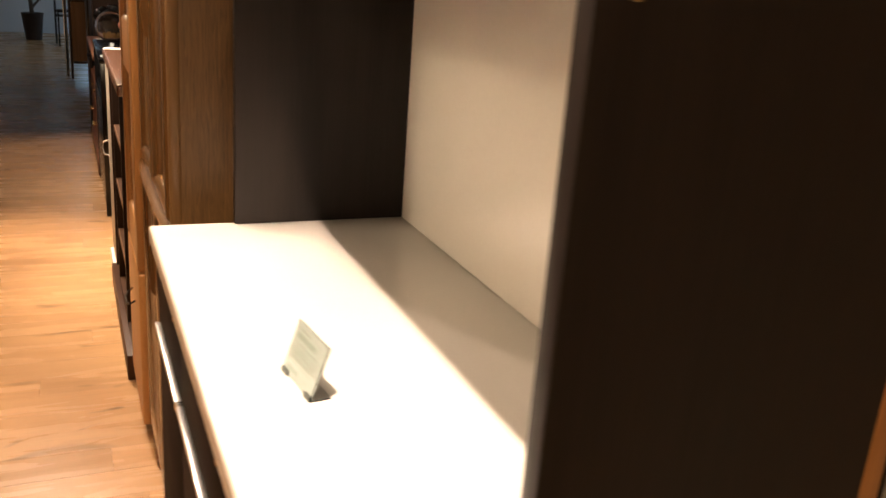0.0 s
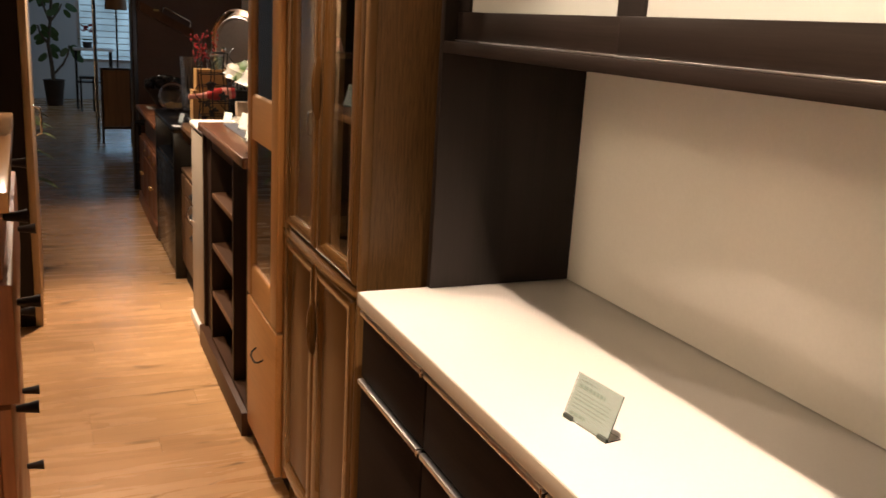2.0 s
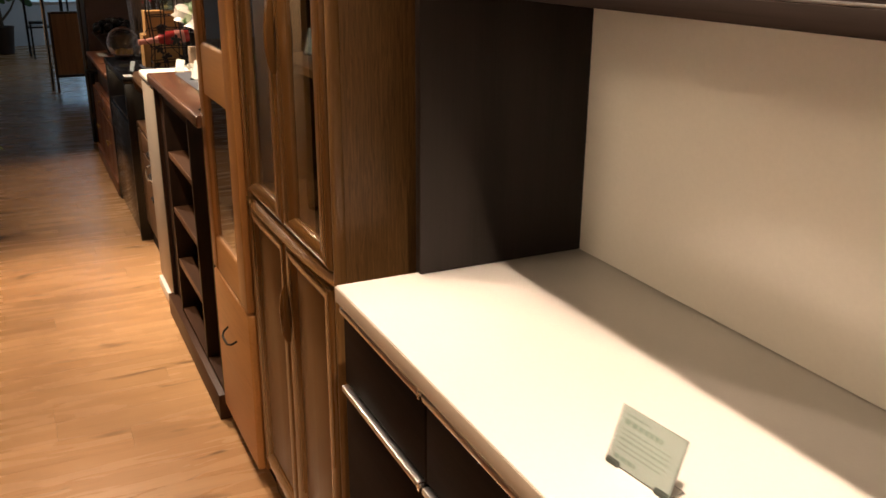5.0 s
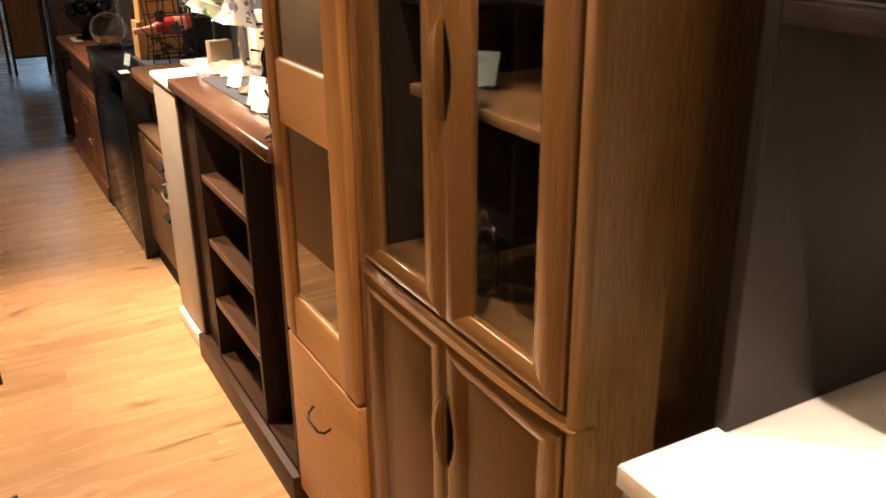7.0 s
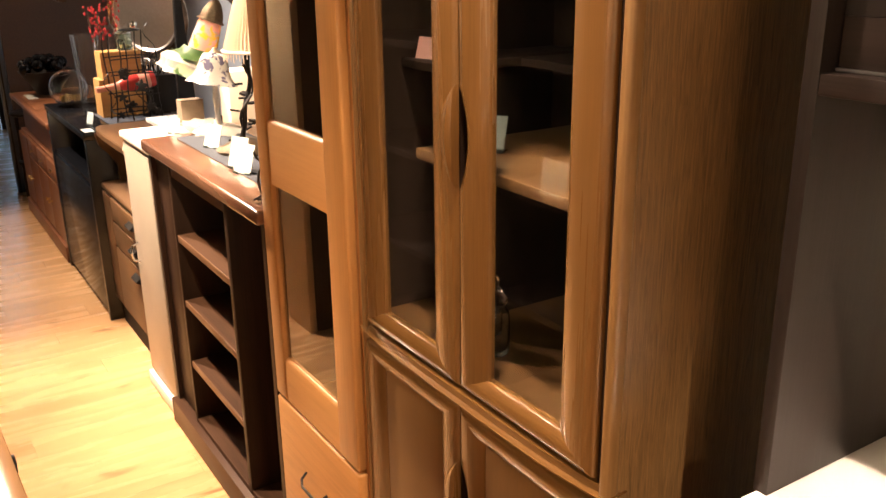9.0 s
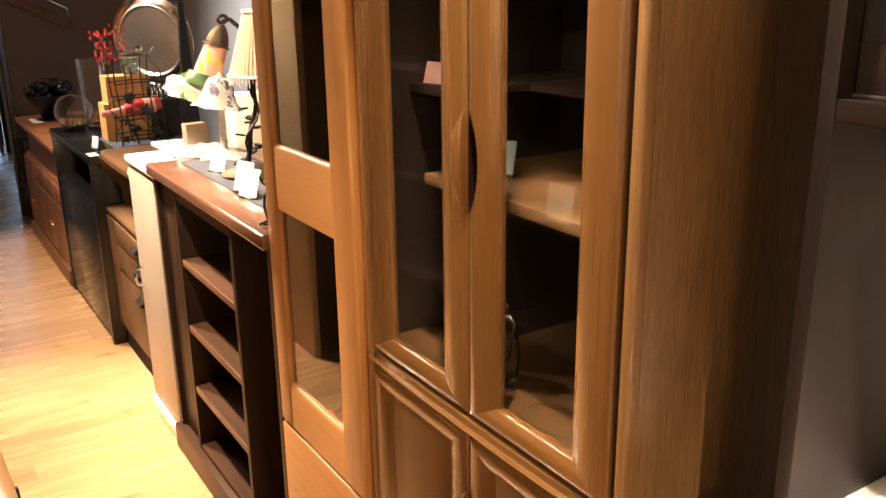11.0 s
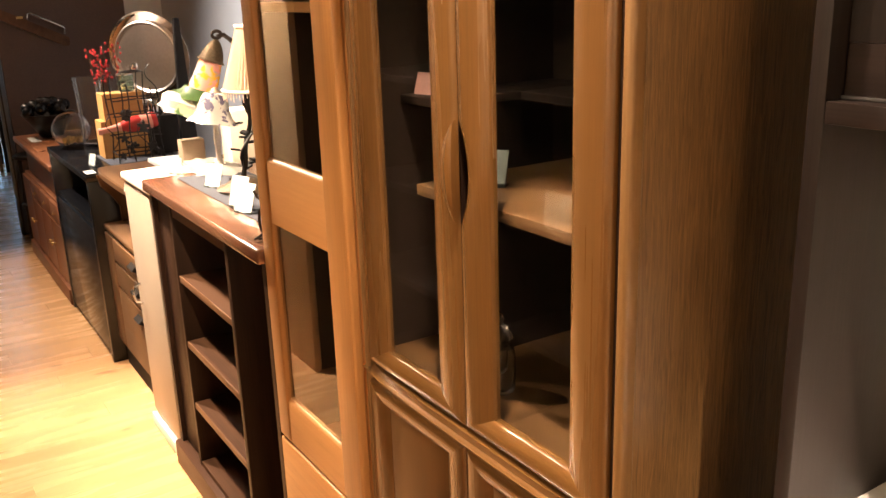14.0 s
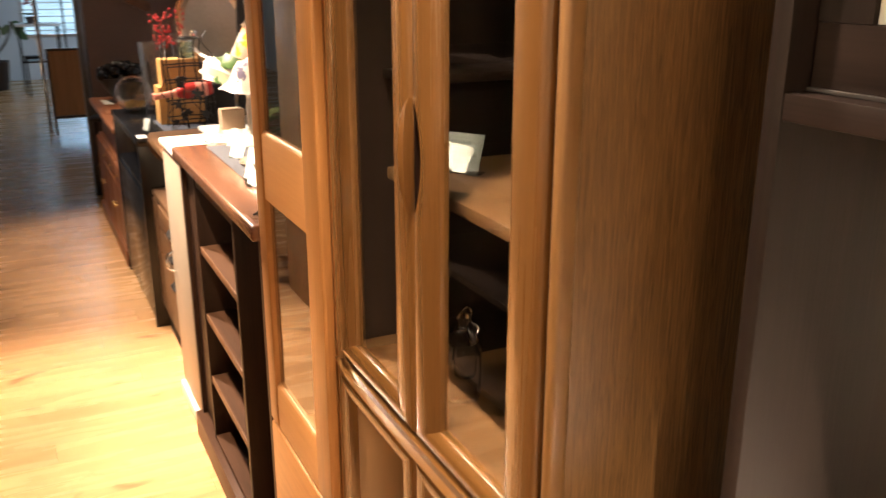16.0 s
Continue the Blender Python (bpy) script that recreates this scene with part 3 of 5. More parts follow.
part("lining", B(0.208, 0.624, Y0 + 0.0215, Y0 + 0.025, 0.529, 1.855), "maple_shade", mp, "inner board in red-brown darkened for shade")
part("lining", B(0.208, 0.624, Y1 - 0.025, Y1 - 0.0215, 0.529, 1.855), "maple_shade", mp, "inner board in red-brown darkened for shade")
part("cabinet_top", B(0.20, 0.645, Y0 - 0.002, Y1 + 0.002, 1.861, 1.885, bevel=0.003), "maple_y", mp)
part("cabinet_floor", B(0.206, 0.624, Y0 + 0.022, Y1 - 0.022, 0.51, 0.528), "maple_y", mp)
dd = part("door", B(0.183, 0.204, Y0 + 0.002, 2.498, 0.534, 1.855, bevel=0.006, seg=3), "maple", mp)
part("stile", B(0.183, 0.204, 2.772, Y1 - 0.002, 0.534, 1.855, bevel=0.006, seg=3), "maple", dd)
for z0, z1 in ((0.534, 0.645), (1.055, 1.195), (1.78, 1.855)):
    part("rail", prism([(0.1855, z0), (0.2035, z0), (0.2035, z1), (0.1935, z1), (0.1905, z1 - 0.0015), (0.1855, z1 - 0.009)], "y", 2.4985, 2.7715, 0.0006), "maple_y", dd)
for z0, z1 in ((0.6455, 1.0545), (1.1955, 1.7795)):
    p = part("pane", B(0.194, 0.197, 2.496, 2.774, z0, z1), "pane", dd, "clear glass pane")
    p.visible_shadow = False
dw = part("drawer", B(0.183, 0.205, Y0 + 0.002, Y1 - 0.002, 0.062, 0.527, bevel=0.006, seg=3), "maple_y", mp)
part("pull", tube([(0.183, 2.575, 0.388), (0.168, 2.580, 0.378), (0.160, 2.60, 0.372), (0.160, 2.66, 0.372), (0.168, 2.68, 0.378), (0.183, 2.685, 0.388)], 0.0032), "iron", dw, "thin black bow pull")
# set-back shelves take the shaded maple, the lit one plain maple
for z, x0, mat in ((0.80, 0.40, "maple_shade"), (1.27, 0.34, "maple_shade"), (1.487, 0.215, "maple_y"), (1.62, 0.3, "maple_shade")):
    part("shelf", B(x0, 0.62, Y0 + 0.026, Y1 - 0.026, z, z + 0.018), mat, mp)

# ---- walnut open shelf unit ----
wu = thing("open_shelf_unit", (0.36, 3.31, 0), "dark walnut open shelf unit with a red-brown top", "shelf")
Y0, Y1 = 2.838, 3.790
part("plinth", B(0.166, 0.545, Y0 + 0.002, Y1 + 0.006, 0, 0.088, bevel=0.003), "walnut_y", wu)
part("top_board", B(0.168, 0.56, Y0 - 0.002, Y1 + 0.012, 0.945, 0.982, bevel=0.008, seg=3), "walnut_top", wu, "polished red-brown top")
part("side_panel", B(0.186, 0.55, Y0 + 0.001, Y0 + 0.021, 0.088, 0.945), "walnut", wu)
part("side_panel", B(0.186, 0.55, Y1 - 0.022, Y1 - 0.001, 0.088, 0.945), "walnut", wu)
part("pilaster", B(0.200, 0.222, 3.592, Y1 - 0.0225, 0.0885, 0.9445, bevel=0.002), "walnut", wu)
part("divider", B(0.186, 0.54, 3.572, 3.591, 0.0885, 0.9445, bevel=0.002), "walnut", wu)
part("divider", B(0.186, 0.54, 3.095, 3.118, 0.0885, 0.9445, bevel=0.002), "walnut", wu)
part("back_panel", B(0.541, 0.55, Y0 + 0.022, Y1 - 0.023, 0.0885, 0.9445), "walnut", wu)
part("top_rail", B(0.190, 0.206, 3.1185, 3.5715, 0.905, 0.9445), "walnut_y", wu)
# shelves coloured dark for shade, with a lighter strip for the lit front
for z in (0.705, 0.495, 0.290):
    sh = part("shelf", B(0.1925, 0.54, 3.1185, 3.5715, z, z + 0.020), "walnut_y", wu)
    part("edge_band", B(0.1885, 0.192, 3.1190, 3.5710, z, z + 0.0205, bevel=0.001), "walnut_edge", sh, "shelf front painted lighter as if lit")
part("shelf", B(0.187, 0.54, Y0 + 0.022, 3.0945, 0.0885, 0.105), "walnut_y", wu)
part("shelf", B(0.187, 0.54, 3.1185, 3.5715, 0.0885, 0.105), "walnut_y", wu)

# ---- white cabinet ----
wc = thing("white_cabinet", (0.4, 3.97, 0), "narrow white painted cabinet with a rounded top", "cabinet")
# body and door are greige, darker than the top and plinth
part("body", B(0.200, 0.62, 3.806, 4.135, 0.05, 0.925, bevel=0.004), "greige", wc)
part("top_board", B(0.182, 0.63, 3.802, 4.145, 0.926, 0.952, bevel=0.009, seg=3), "white_paint", wc)
part("plinth", B(0.176, 0.62, 3.804, 4.135, 0, 0.0495, bevel=0.004), "white_paint", wc)
dwh = part("door", B(0.188, 0.1995, 3.812, 4.130, 0.06, 0.915, bevel=0.003), "greige", wc, "pale greige door")
part("pull", tube([(0.188, 4.085, 0.56), (0.166, 4.085, 0.552), (0.160, 4.085, 0.525), (0.166, 4.085, 0.498), (0.188, 4.085, 0.49)], 0.004), "chrome", dwh, "small chrome bow pull")

# ---- teak low cabinet with curved niche ----
tc = thing("teak_cabinet", (0.4, 4.5, 0), "brown teak cabinet with an open niche over drawers", "cabinet")
part("plinth", B(0.245, 0.62, 4.16, 4.78, 0, 0.10), "black_in", tc)
part("body", B(0.236, 0.62, 4.155, 4.79, 0.10, 0.60, bevel=0.004), "teak", tc)
part("niche_board", B(0.225, 0.62, 4.152, 4.795, 0.6005, 0.625, bevel=0.008, seg=3), "teak", tc)
part("side_panel", B(0.27, 0.62, 4.155, 4.175, 0.6255, 0.829), "teak", tc)
part("side_panel", prism([(0.30, 0.6255), (0.62, 0.6255), (0.62, 0.829), (0.225, 0.829), (0.235, 0.78), (0.27, 0.74), (0.30, 0.69)], "y", 4.772, 4.792), "teak", tc)
part("back_panel", B(0.605, 0.62, 4.1755, 4.7715, 0.6255, 0.829), "walnut", tc)
part("top_board", prism([(0.226, 4.15), (0.64, 4.15), (0.64, 4.80), (0.250, 4.80), (0.232, 4.78), (0.222, 4.72), (0.218, 4.60), (0.218, 4.40)], "z", 0.830, 0.858, 0.004), "teak", tc)
part("door", B(0.224, 0.2355, 4.655, 4.788, 0.115, 0.592, bevel=0.003), "teak", tc)
for z0, z1 in ((0.50, 0.592), (0.392, 0.492), (0.115, 0.384)):
    d = part("drawer", B(0.222, 0.2355, 4.158, 4.647, z0, z1, bevel=0.004), "teak", tc)
    part("pull", prism([(0.200, z1 - 0.040), (0.2215, z1 - 0.022), (0.2215, z1 - 0.050)], "y", 4.27, 4.35, 0.002), "black_in", d, "black wedge pull")

# ---- black gloss cabinet ----
bk = thing("black_gloss_cabinet", (0.4, 5.25, 0), "black high-gloss cabinet with a glass front", "cabinet")
Y0, Y1 = 4.805, 5.690
part("side_panel", B(0.190, 0.62, Y0, Y0 + 0.03, 0, 0.80, bevel=0.002), "black_gloss", bk)
part("side_panel", B(0.190, 0.62, Y1 - 0.03, Y1, 0, 0.80, bevel=0.002), "black_gloss", bk)
part("top_board", B(0.186, 0.63, Y0 - 0.003, Y1 + 0.003, 0.801, 0.830, bevel=0.003), "black_gloss", bk)
part("back_panel", B(0.605, 0.62, Y0 + 0.031, Y1 - 0.031, 0.03, 0.80), "black_in", bk)
part("shelf", B(0.200, 0.604, Y0 + 0.031, Y1 - 0.031, 0.595, 0.615), "black_gloss", bk)
part("front", B(0.192, 0.204, Y0 + 0.031, Y1 - 0.031, 0.035, 0.594, bevel=0.0015), "black_gloss", bk, "black glass front")
part("plinth", B(0.215, 0.60, Y0 + 0.031, Y1 - 0.031, 0, 0.034), "black_in", bk)

# ---- rosewood sideboard ----
rs = thing("rosewood_sideboard", (0.4, 6.35, 0), "red-brown rosewood sideboard with small brass pulls", "sideboard")
Y0, Y1 = 5.715, 6.93
part("plinth", B(0.185, 0.62, Y0, Y1, 0, 0.085, bevel=0.004), "rosewood", rs)
part("body", B(0.215, 0.62, Y0 + 0.01, Y1 - 0.01, 0.0855, 0.52, bevel=0.003), "rosewood", rs)
part("upper_panel", B(0.24, 0.62, Y0 + 0.30, Y1 - 0.01, 0.521, 0.70), "rosewood", rs)
part("side_panel", B(0.215, 0.62, Y0 + 0.01, Y0 + 0.035, 0.521, 0.70), "rosewood", rs)
part("top_board", B(0.182, 0.64, Y0 - 0.004, Y1 + 0.01, 0.701, 0.730, bevel=0.006, seg=3), "rosewood", rs)
nd = 4
for k in range(nd):
    y0 = Y0 + 0.016 + k * (Y1 - Y0 - 0.032) / nd
    y1 = y0 + (Y1 - Y0 - 0.032) / nd - 0.008
    pm = B(0.197, 0.2145, y0, y1, 0.10, 0.40 if k < 3 else 0.505)
    face = [f for f in pm.faces if f.normal.x < -0.9]
    bmesh.ops.inset_region(pm, faces=face, thickness=0.035, depth=-0.006)
    d = part("door", pm, "rosewood", rs)
    part("knob", lathe([(0.004, 0), (0.004, 0.01), (0.011, 0.016), (0.009, 0.022), (0.001, 0.024)], (0, 0, 0), 12), "brass", d, "small brass knob")
    kn = d.children[0]
    kn.location = Vector((0.197, y0 + (0.03 if k % 2 else y1 - y0 - 0.03), 0.27)) - world_base(rs)
    kn.data.transform(Matrix.Translation(world_base(rs)))
    kn.rotation_euler = (0, radians(-90), 0)
    if k < 3:
        d = part("drawer", B(0.199, 0.2145, y0, y1, 0.408, 0.508, bevel=0.003), "rosewood", rs)
        part("pull", tube([(0.199, (y0 + y1) / 2 - 0.03, 0.46), (0.185, (y0 + y1) / 2, 0.45), (0.199, (y0 + y1) / 2 + 0.03, 0.46)], 0.003), "brass", d, "small brass pull")

# ---- cherry chest of drawers ----
ch = thing("chest_of_drawers", (-0.7, 1.8, 0), "tall red cherry chest of drawers with black tapered knobs", "chest of drawers")
Y0, Y1 = 1.325, 2.295
part("body", B(-0.93, -0.492, Y0 + 0.006, Y1 - 0.006, 0.06, 1.15, bevel=0.002), "cherry_z", ch)
part("plinth", B(-0.91, -0.51, Y0 + 0.02, Y1 - 0.02, 0, 0.06), "black_in", ch)
part("top_board", B(-0.95, -0.4848, Y0, Y1, 1.1505, 1.180, bevel=0.0012), "cherry", ch, "polished cherry top")
# edge a little paler than the top, and lightened more to paint its glare
part("top_edge", B(-0.4846, -0.458, Y0, Y1, 1.1505, 1.180, bevel=0.0012), "cherry_edge", ch, "slightly paler cherry edge strip, lightened further for its glare")
zs = [1.148, 1.047, 0.857, 0.667, 0.477, 0.287, 0.075]
for k, (z1, z0) in enumerate(zip(zs, zs[1:])):
    out = 0.012 if k == 1 else 0.0
    d = part("drawer", B(-0.4915, -0.472 + out, Y0 + 0.010, Y1 - 0.010, z0 + 0.004, z1 - 0.003, bevel=0.003), "cherry_z", ch)
    for yy in (Y0 + 0.22, Y1 - 0.22):
        zc = (z0 + z1) / 2
        kn = tube([(-0.472 + out, yy, zc), (-0.450 + out, yy, zc), (-0.436 + out, yy, zc)], 0.006, seg=14, taper=2.0)
        part("knob", kn, "rubber", d, "black tapered knob")

# ---- tall espresso cabinet ----
ch.rotation_euler = (0, 0, radians(1.4))
ta = thing("tall_dark_cabinet", (-0.8, 4.6, 0), "tall dark brown wardrobe cabinet with a pale edge strip", "cabinet")
part("body", B(-1.25, -0.50, 4.19, 5.05, 0.0, 2.1, bevel=0.002), "espresso", ta)
part("edge_strip", B(-0.4995, -0.470, 4.185, 5.05, 0.0, 2.1, bevel=0.002), "pale_edge", ta, "pale wooden edge strip")

# ---- price stands and cards ----
M["clip"] = plain("dark_green_clip", (0.030, 0.042, 0.036), 0.4, vary=0.1)
def price_stand(x, y, z, w, h, turn, lean=0.3, text="ink", paper="card", group="price stands", label="clear acrylic price stand with a printed card"):
    """A leaning printed card in an acrylic L-shaped foot. Its face looks along -x before the turn."""
    t = thing("price_stand", (x, y, z), label, "price stand", group)
    t.rotation_euler = (0, 0, radians(turn))
    off = Vector((x, y, z))

    def put(name, bm, mat, lab=""):
        bmesh.ops.translate(bm, verts=bm.verts, vec=off)
        return part(name, bm, mat, t, lab)

    def tilt(bm):
        bmesh.ops.rotate(bm, verts=bm.verts, cent=(0, 0, 0.002), matrix=Matrix.Rotation(lean, 3, "Y"))
        return bm

    c = put("card", tilt(B(0, 0.0012, -w / 2, w / 2, 0.003, h, bevel=0.0003, seg=1)), paper)
    put("acrylic_sheet", tilt(B(-0.0022, -0.0004, -w / 2 - 0.001, w / 2 + 0.001, 0.002, h + 0.001)), "pane").visible_shadow = False
    put("foot", B(0, 0.36 * h, -w / 2, w / 2, 0.0004, 0.0022), "glass")
    put("clip", B(-0.003, 0.002, w / 2 - 0.018, w / 2, 0.0005, 0.0065), "clip")
    put("clip", B(-0.003, 0.002, -w / 2, -w / 2 + 0.018, 0.0005, 0.0065), "clip")
    rngc = random.Random(int(1000 * (x + 3 * y)))
    rows = [(0.89, 0.035, 0.45), (0.77, 0.085, 0.72), (0.64, 0.022, 0.92), (0.56, 0.022, 0.90), (0.48, 0.030, 0.95), (0.39, 0.022, 0.90), (0.31, 0.022, 0.85), (0.17, 0.075, 0.42)]
    for fz, fh, fl in rows if text else ():
        p = -w * 0.42
        end = -w * 0.42 + w * 0.84 * fl
        while p < end:
            q = min(end, p + w * rngc.uniform(0.04, 0.10))
            part("print", (lambda bm: (bmesh.ops.translate(bm, verts=bm.verts, vec=off), bm)[1])(tilt(B(-0.0003, 0.0, -q, -p, h * (fz - fh / 2), h * (fz + fh / 2)))), text, c)
            p = q + w * 0.025
    return t


def folded_card(x, y, z, w, h, turn, mat="card", label="small white folded price card"):
    """A small tent card folded over its top edge."""
    bm = prism([(-0.3 * h, 0), (-0.3 * h + 0.001, 0), (0, h - 0.001), (0.3 * h - 0.001, 0), (0.3 * h, 0), (0, h)], "y", -w / 2, w / 2)
    ob = solid("price_card", bm, mat, (0, 0, 0), label, "price card", "price cards")
    ob.location = (x, y, z)
    ob.rotation_euler = (0, 0, radians(turn))
    return ob


M["card_grey"] = plain("grey_green_card", (0.33, 0.37, 0.35), 0.5, vary=0.04)
M["ink_grey"] = plain("dark_green_ink", (0.20, 0.255, 0.22), 0.6)
price_stand(0.258, 0.924, 0.916, 0.090, 0.066, 7, 0.34, text="ink_grey", paper="card_grey")
price_stand(-0.555, 1.93, 1.18, 0.10, 0.10, 172, 0.42)
BLANK = "clear acrylic price stand with a blank white card back"
price_stand(0.262, 3.17, 0.983, 0.062, 0.080, 22, 0.35, None, label=BLANK)
price_stand(0.270, 3.23, 0.9845, 0.060, 0.085, 24, 0.30, None, label=BLANK)
price_stand(0.300, 3.52, 0.984, 0.060, 0.070, 24, 0.35, None, label=BLANK)
price_stand(0.315, 3.95, 0.953, 0.05, 0.055, 30, 0.25, None, label=BLANK)
price_stand(0.250, 4.98, 0.831, 0.045, 0.055, 20, 0.25)
price_stand(0.318, 2.166, 1.2185, 0.060, 0.060, 34, 0.38, text="ink_grey", paper="card_grey")
price_stand(-0.690, 2.955, 0.8295, 0.115, 0.115, 180, 0.12)
folded_card(0.325, 2.345, 1.3495, 0.048, 0.036, 10, "pink_card", "small pink folded price card")
folded_card(0.225, 4.24, 0.859, 0.03, 0.03, 30)
solid("price_slip", B(0.195, 0.235, 4.815, 4.90, 0.8305, 0.832), "card", (0.21, 4.86, 0.8305), "white paper slip lying on the black cabinet", "paper slip")
solid("price_slip", B(0.235, 0.29, 6.55, 6.75, 0.734, 0.736), "card", (0.26, 6.65, 0.734), "white paper slip lying on a red mat", "paper slip")
solid("table_mat", B(0.21, 0.50, 6.20, 6.85, 0.7305, 0.7335, bevel=0.001), "rosewood", (0.35, 6.5, 0.7305), "dark red table mat on the sideboard", "mat")

# ---- glass jars in the display cabinet ----
def jar(x, y, z, s=1.0):
    j = thing("glass_jar", (x, y, z), "clear glass jar with a knobbed glass lid", "jar", "glass jars")
    outer = [(0.021, 0.0), (0.026, 0.003), (0.0275, 0.015), (0.0280, 0.060), (0.0255, 0.074), (0.0200, 0.083), (0.0195, 0.088), (0.0225, 0.092)]
    inner = [(0.0195, 0.092), (0.0165, 0.087), (0.0180, 0.081), (0.0230, 0.072), (0.0255, 0.060), (0.0250, 0.016), (0.022, 0.008), (0.001, 0.0075)]
    part("body", lathe([(r * s, h * s) for r, h in outer + inner], (x, y, z), 32), "glass", j)
    part("lid", lathe([(r * s, h * s) for r, h in ((0.0235, 0.093), (0.0235, 0.096), (0.0190, 0.103), (0.0090, 0.110), (0.0050, 0.115), (0.0080, 0.120), (0.0100, 0.127), (0.0075, 0.135), (0.002, 0.139))], (x, y, z), 28), "glass", j, "knobbed glass lid")


jar(0.300, 2.116, 0.8885)
jar(0.338, 2.176, 0.8885, 0.85)

# ---- mats under the display pieces ----
solid("cloth_mat", B(0.262, 0.47, 2.90, 3.74, 0.9825, 0.9845, bevel=0.0008), "cloth", (0.36, 3.3, 0.9825), "dark grey-blue cloth mat under the lamps", "mat")
solid("slate_mat", B(0.32, 0.62, 4.82, 5.24, 0.8305, 0.8345, bevel=0.001), "cloth", (0.47, 5.0, 0.8305), "dark woven mat under the wine rack", "mat")

# ---- table lamps ----
def petals(centre, tilt, profile, waves, depth, seg=48):
    """A thin flared shade with a wavy rim, turned about its own axis and then tilted."""
    bm = bmesh.new()
    n = len(profile)
    rings = []
    for k, (r, h) in enumerate(profile):
        f = (k / (n - 1)) ** 2
        rings.append([bm.verts.new((r * (1 + depth * f * math.cos(waves * a)) * math.cos(a), r * (1 + depth * f * math.cos(waves * a)) * math.sin(a), h + 0.25 * depth * f * r * math.sin(waves * a))) for a in (2 * math.pi * i / seg for i in range(seg))])
    for p, q in zip(rings, rings[1:]):
        for i in range(seg):
            bm.faces.new((p[i], p[(i + 1) % seg], q[(i + 1) % seg], q[i]))
    bmesh.ops.solidify(bm, geom=list(bm.faces), thickness=0.003)
    bmesh.ops.transform(bm, verts=bm.verts, matrix=Matrix.Translation(centre) @ tilt)
    return bm


def milk_glass(name, spots):
    """Translucent white glass with painted blotches of the given colours."""
    m, n, link, b = nodes_of(name)
    co = n.new("ShaderNodeTexCoord")
    colour = None
    base_c = n.new("ShaderNodeRGB")
    base_c.outputs[0].default_value = (0.56, 0.53, 0.48, 1)
    colour = base_c.outputs[0]
    for i, (c, scale, lo) in enumerate(spots):
        mp = n.new("ShaderNodeMapping")
        mp.inputs["Location"].default_value = (3.1 * i, 1.7 * i, 5.3 * i)
        link(co.outputs["Object"], mp.inputs["Vector"])
        nz = n.new("ShaderNodeTexNoise")
        nz.inputs["Scale"].default_value, nz.inputs["Detail"].default_value, nz.inputs["Distortion"].default_value = scale, 2.0, 0.6
        link(mp.outputs[0], nz.inputs["Vector"])
        r = n.new("ShaderNodeMapRange")
        r.inputs["From Min"].default_value, r.inputs["From Max"].default_value = lo, lo + 0.06
        link(nz.outputs["Fac"], r.inputs["Value"])
        mx = n.new("ShaderNodeMix")
        mx.data_type = "RGBA"
        mx.inputs["B"].default_value = (*c, 1)
        link(r.outputs[0], mx.inputs["Factor"])
        link(colour, mx.inputs["A"])
        colour = mx.outputs["Result"]
    link(colour, b.inputs["Base Color"])
    b.inputs["Roughness"].default_value = 0.25
    b.inputs["Subsurface Weight"].default_value = 0.2
    b.inputs["Subsurface Radius"].default_value = (0.01, 0.008, 0.006)
    return m


M["milk"] = milk_glass("milk_glass", [])
M["milk_flower"] = milk_glass("painted_milk_glass", [((0.13, 0.11, 0.17), 42, 0.535)])
M["art_glass"] = milk_glass("art_glass", [((0.86, 0.45, 0.36), 9, 0.42), ((0.88, 0.55, 0.06), 24, 0.54), ((0.10, 0.20, 0.05), 20, 0.62)])
M["bloom_glass"] = milk_glass("bloom_glass", [((0.60, 0.68, 0.48), 14, 0.55), ((0.12, 0.22, 0.08), 16, 0.64)])
M["pleat"] = plain("pleated_cloth", (0.80, 0.66, 0.52), 0.8, 0, 0.2, 300, 0.06)
M["trim_cloth"] = plain("fringe_cloth", (0.86, 0.70, 0.56), 0.85, 0, 0.3, 300, 0.06)

# flower lamp with a bronze stem
LX, LY, LZ = 0.535, 4.04, 0.953
fl = thing("flower_lamp", (LX, LY, LZ), "art glass table lamp with a hanging flower shade and bronze cap", "table lamp")
part("foot", lathe([(0.075, 0), (0.078, 0.006), (0.06, 0.014), (0.03, 0.024), (0.014, 0.04)], (LX + 0.02, LY + 0.02, LZ), 28), "bronze", fl)
part("stem", tube([(LX + 0.02, LY + 0.02, LZ + 0.03), (LX + 0.07, LY + 0.02, LZ + 0.14), (LX + 0.10, LY + 0.01, LZ + 0.26), (LX + 0.085, LY, LZ + 0.36), (LX + 0.055, LY, LZ + 0.41), (LX + 0.025, LY, LZ + 0.435), (LX, LY, LZ + 0.430)], 0.010, seg=10, taper=0.75), "pot", fl)
part("finial", tube([(LX + 0.016 * math.cos(a), LY, LZ + 0.437 + 0.012 * math.sin(a)) for a in (2 * math.pi * i / 14 for i in range(15))], 0.006, seg=8), "pot", fl)
ax = Matrix.Rotation(radians(20), 4, "Y") @ Matrix.Rotation(radians(6), 4, "X")
top = Vector((LX, LY, LZ + 0.422))
part("cap", petals(top, ax, [(0.006, -0.002), (0.015, -0.010), (0.024, -0.022), (0.032, -0.038), (0.038, -0.056), (0.040, -0.070), (0.048, -0.077)], 8, 0.05), "bronze", fl, "embossed bronze cap")
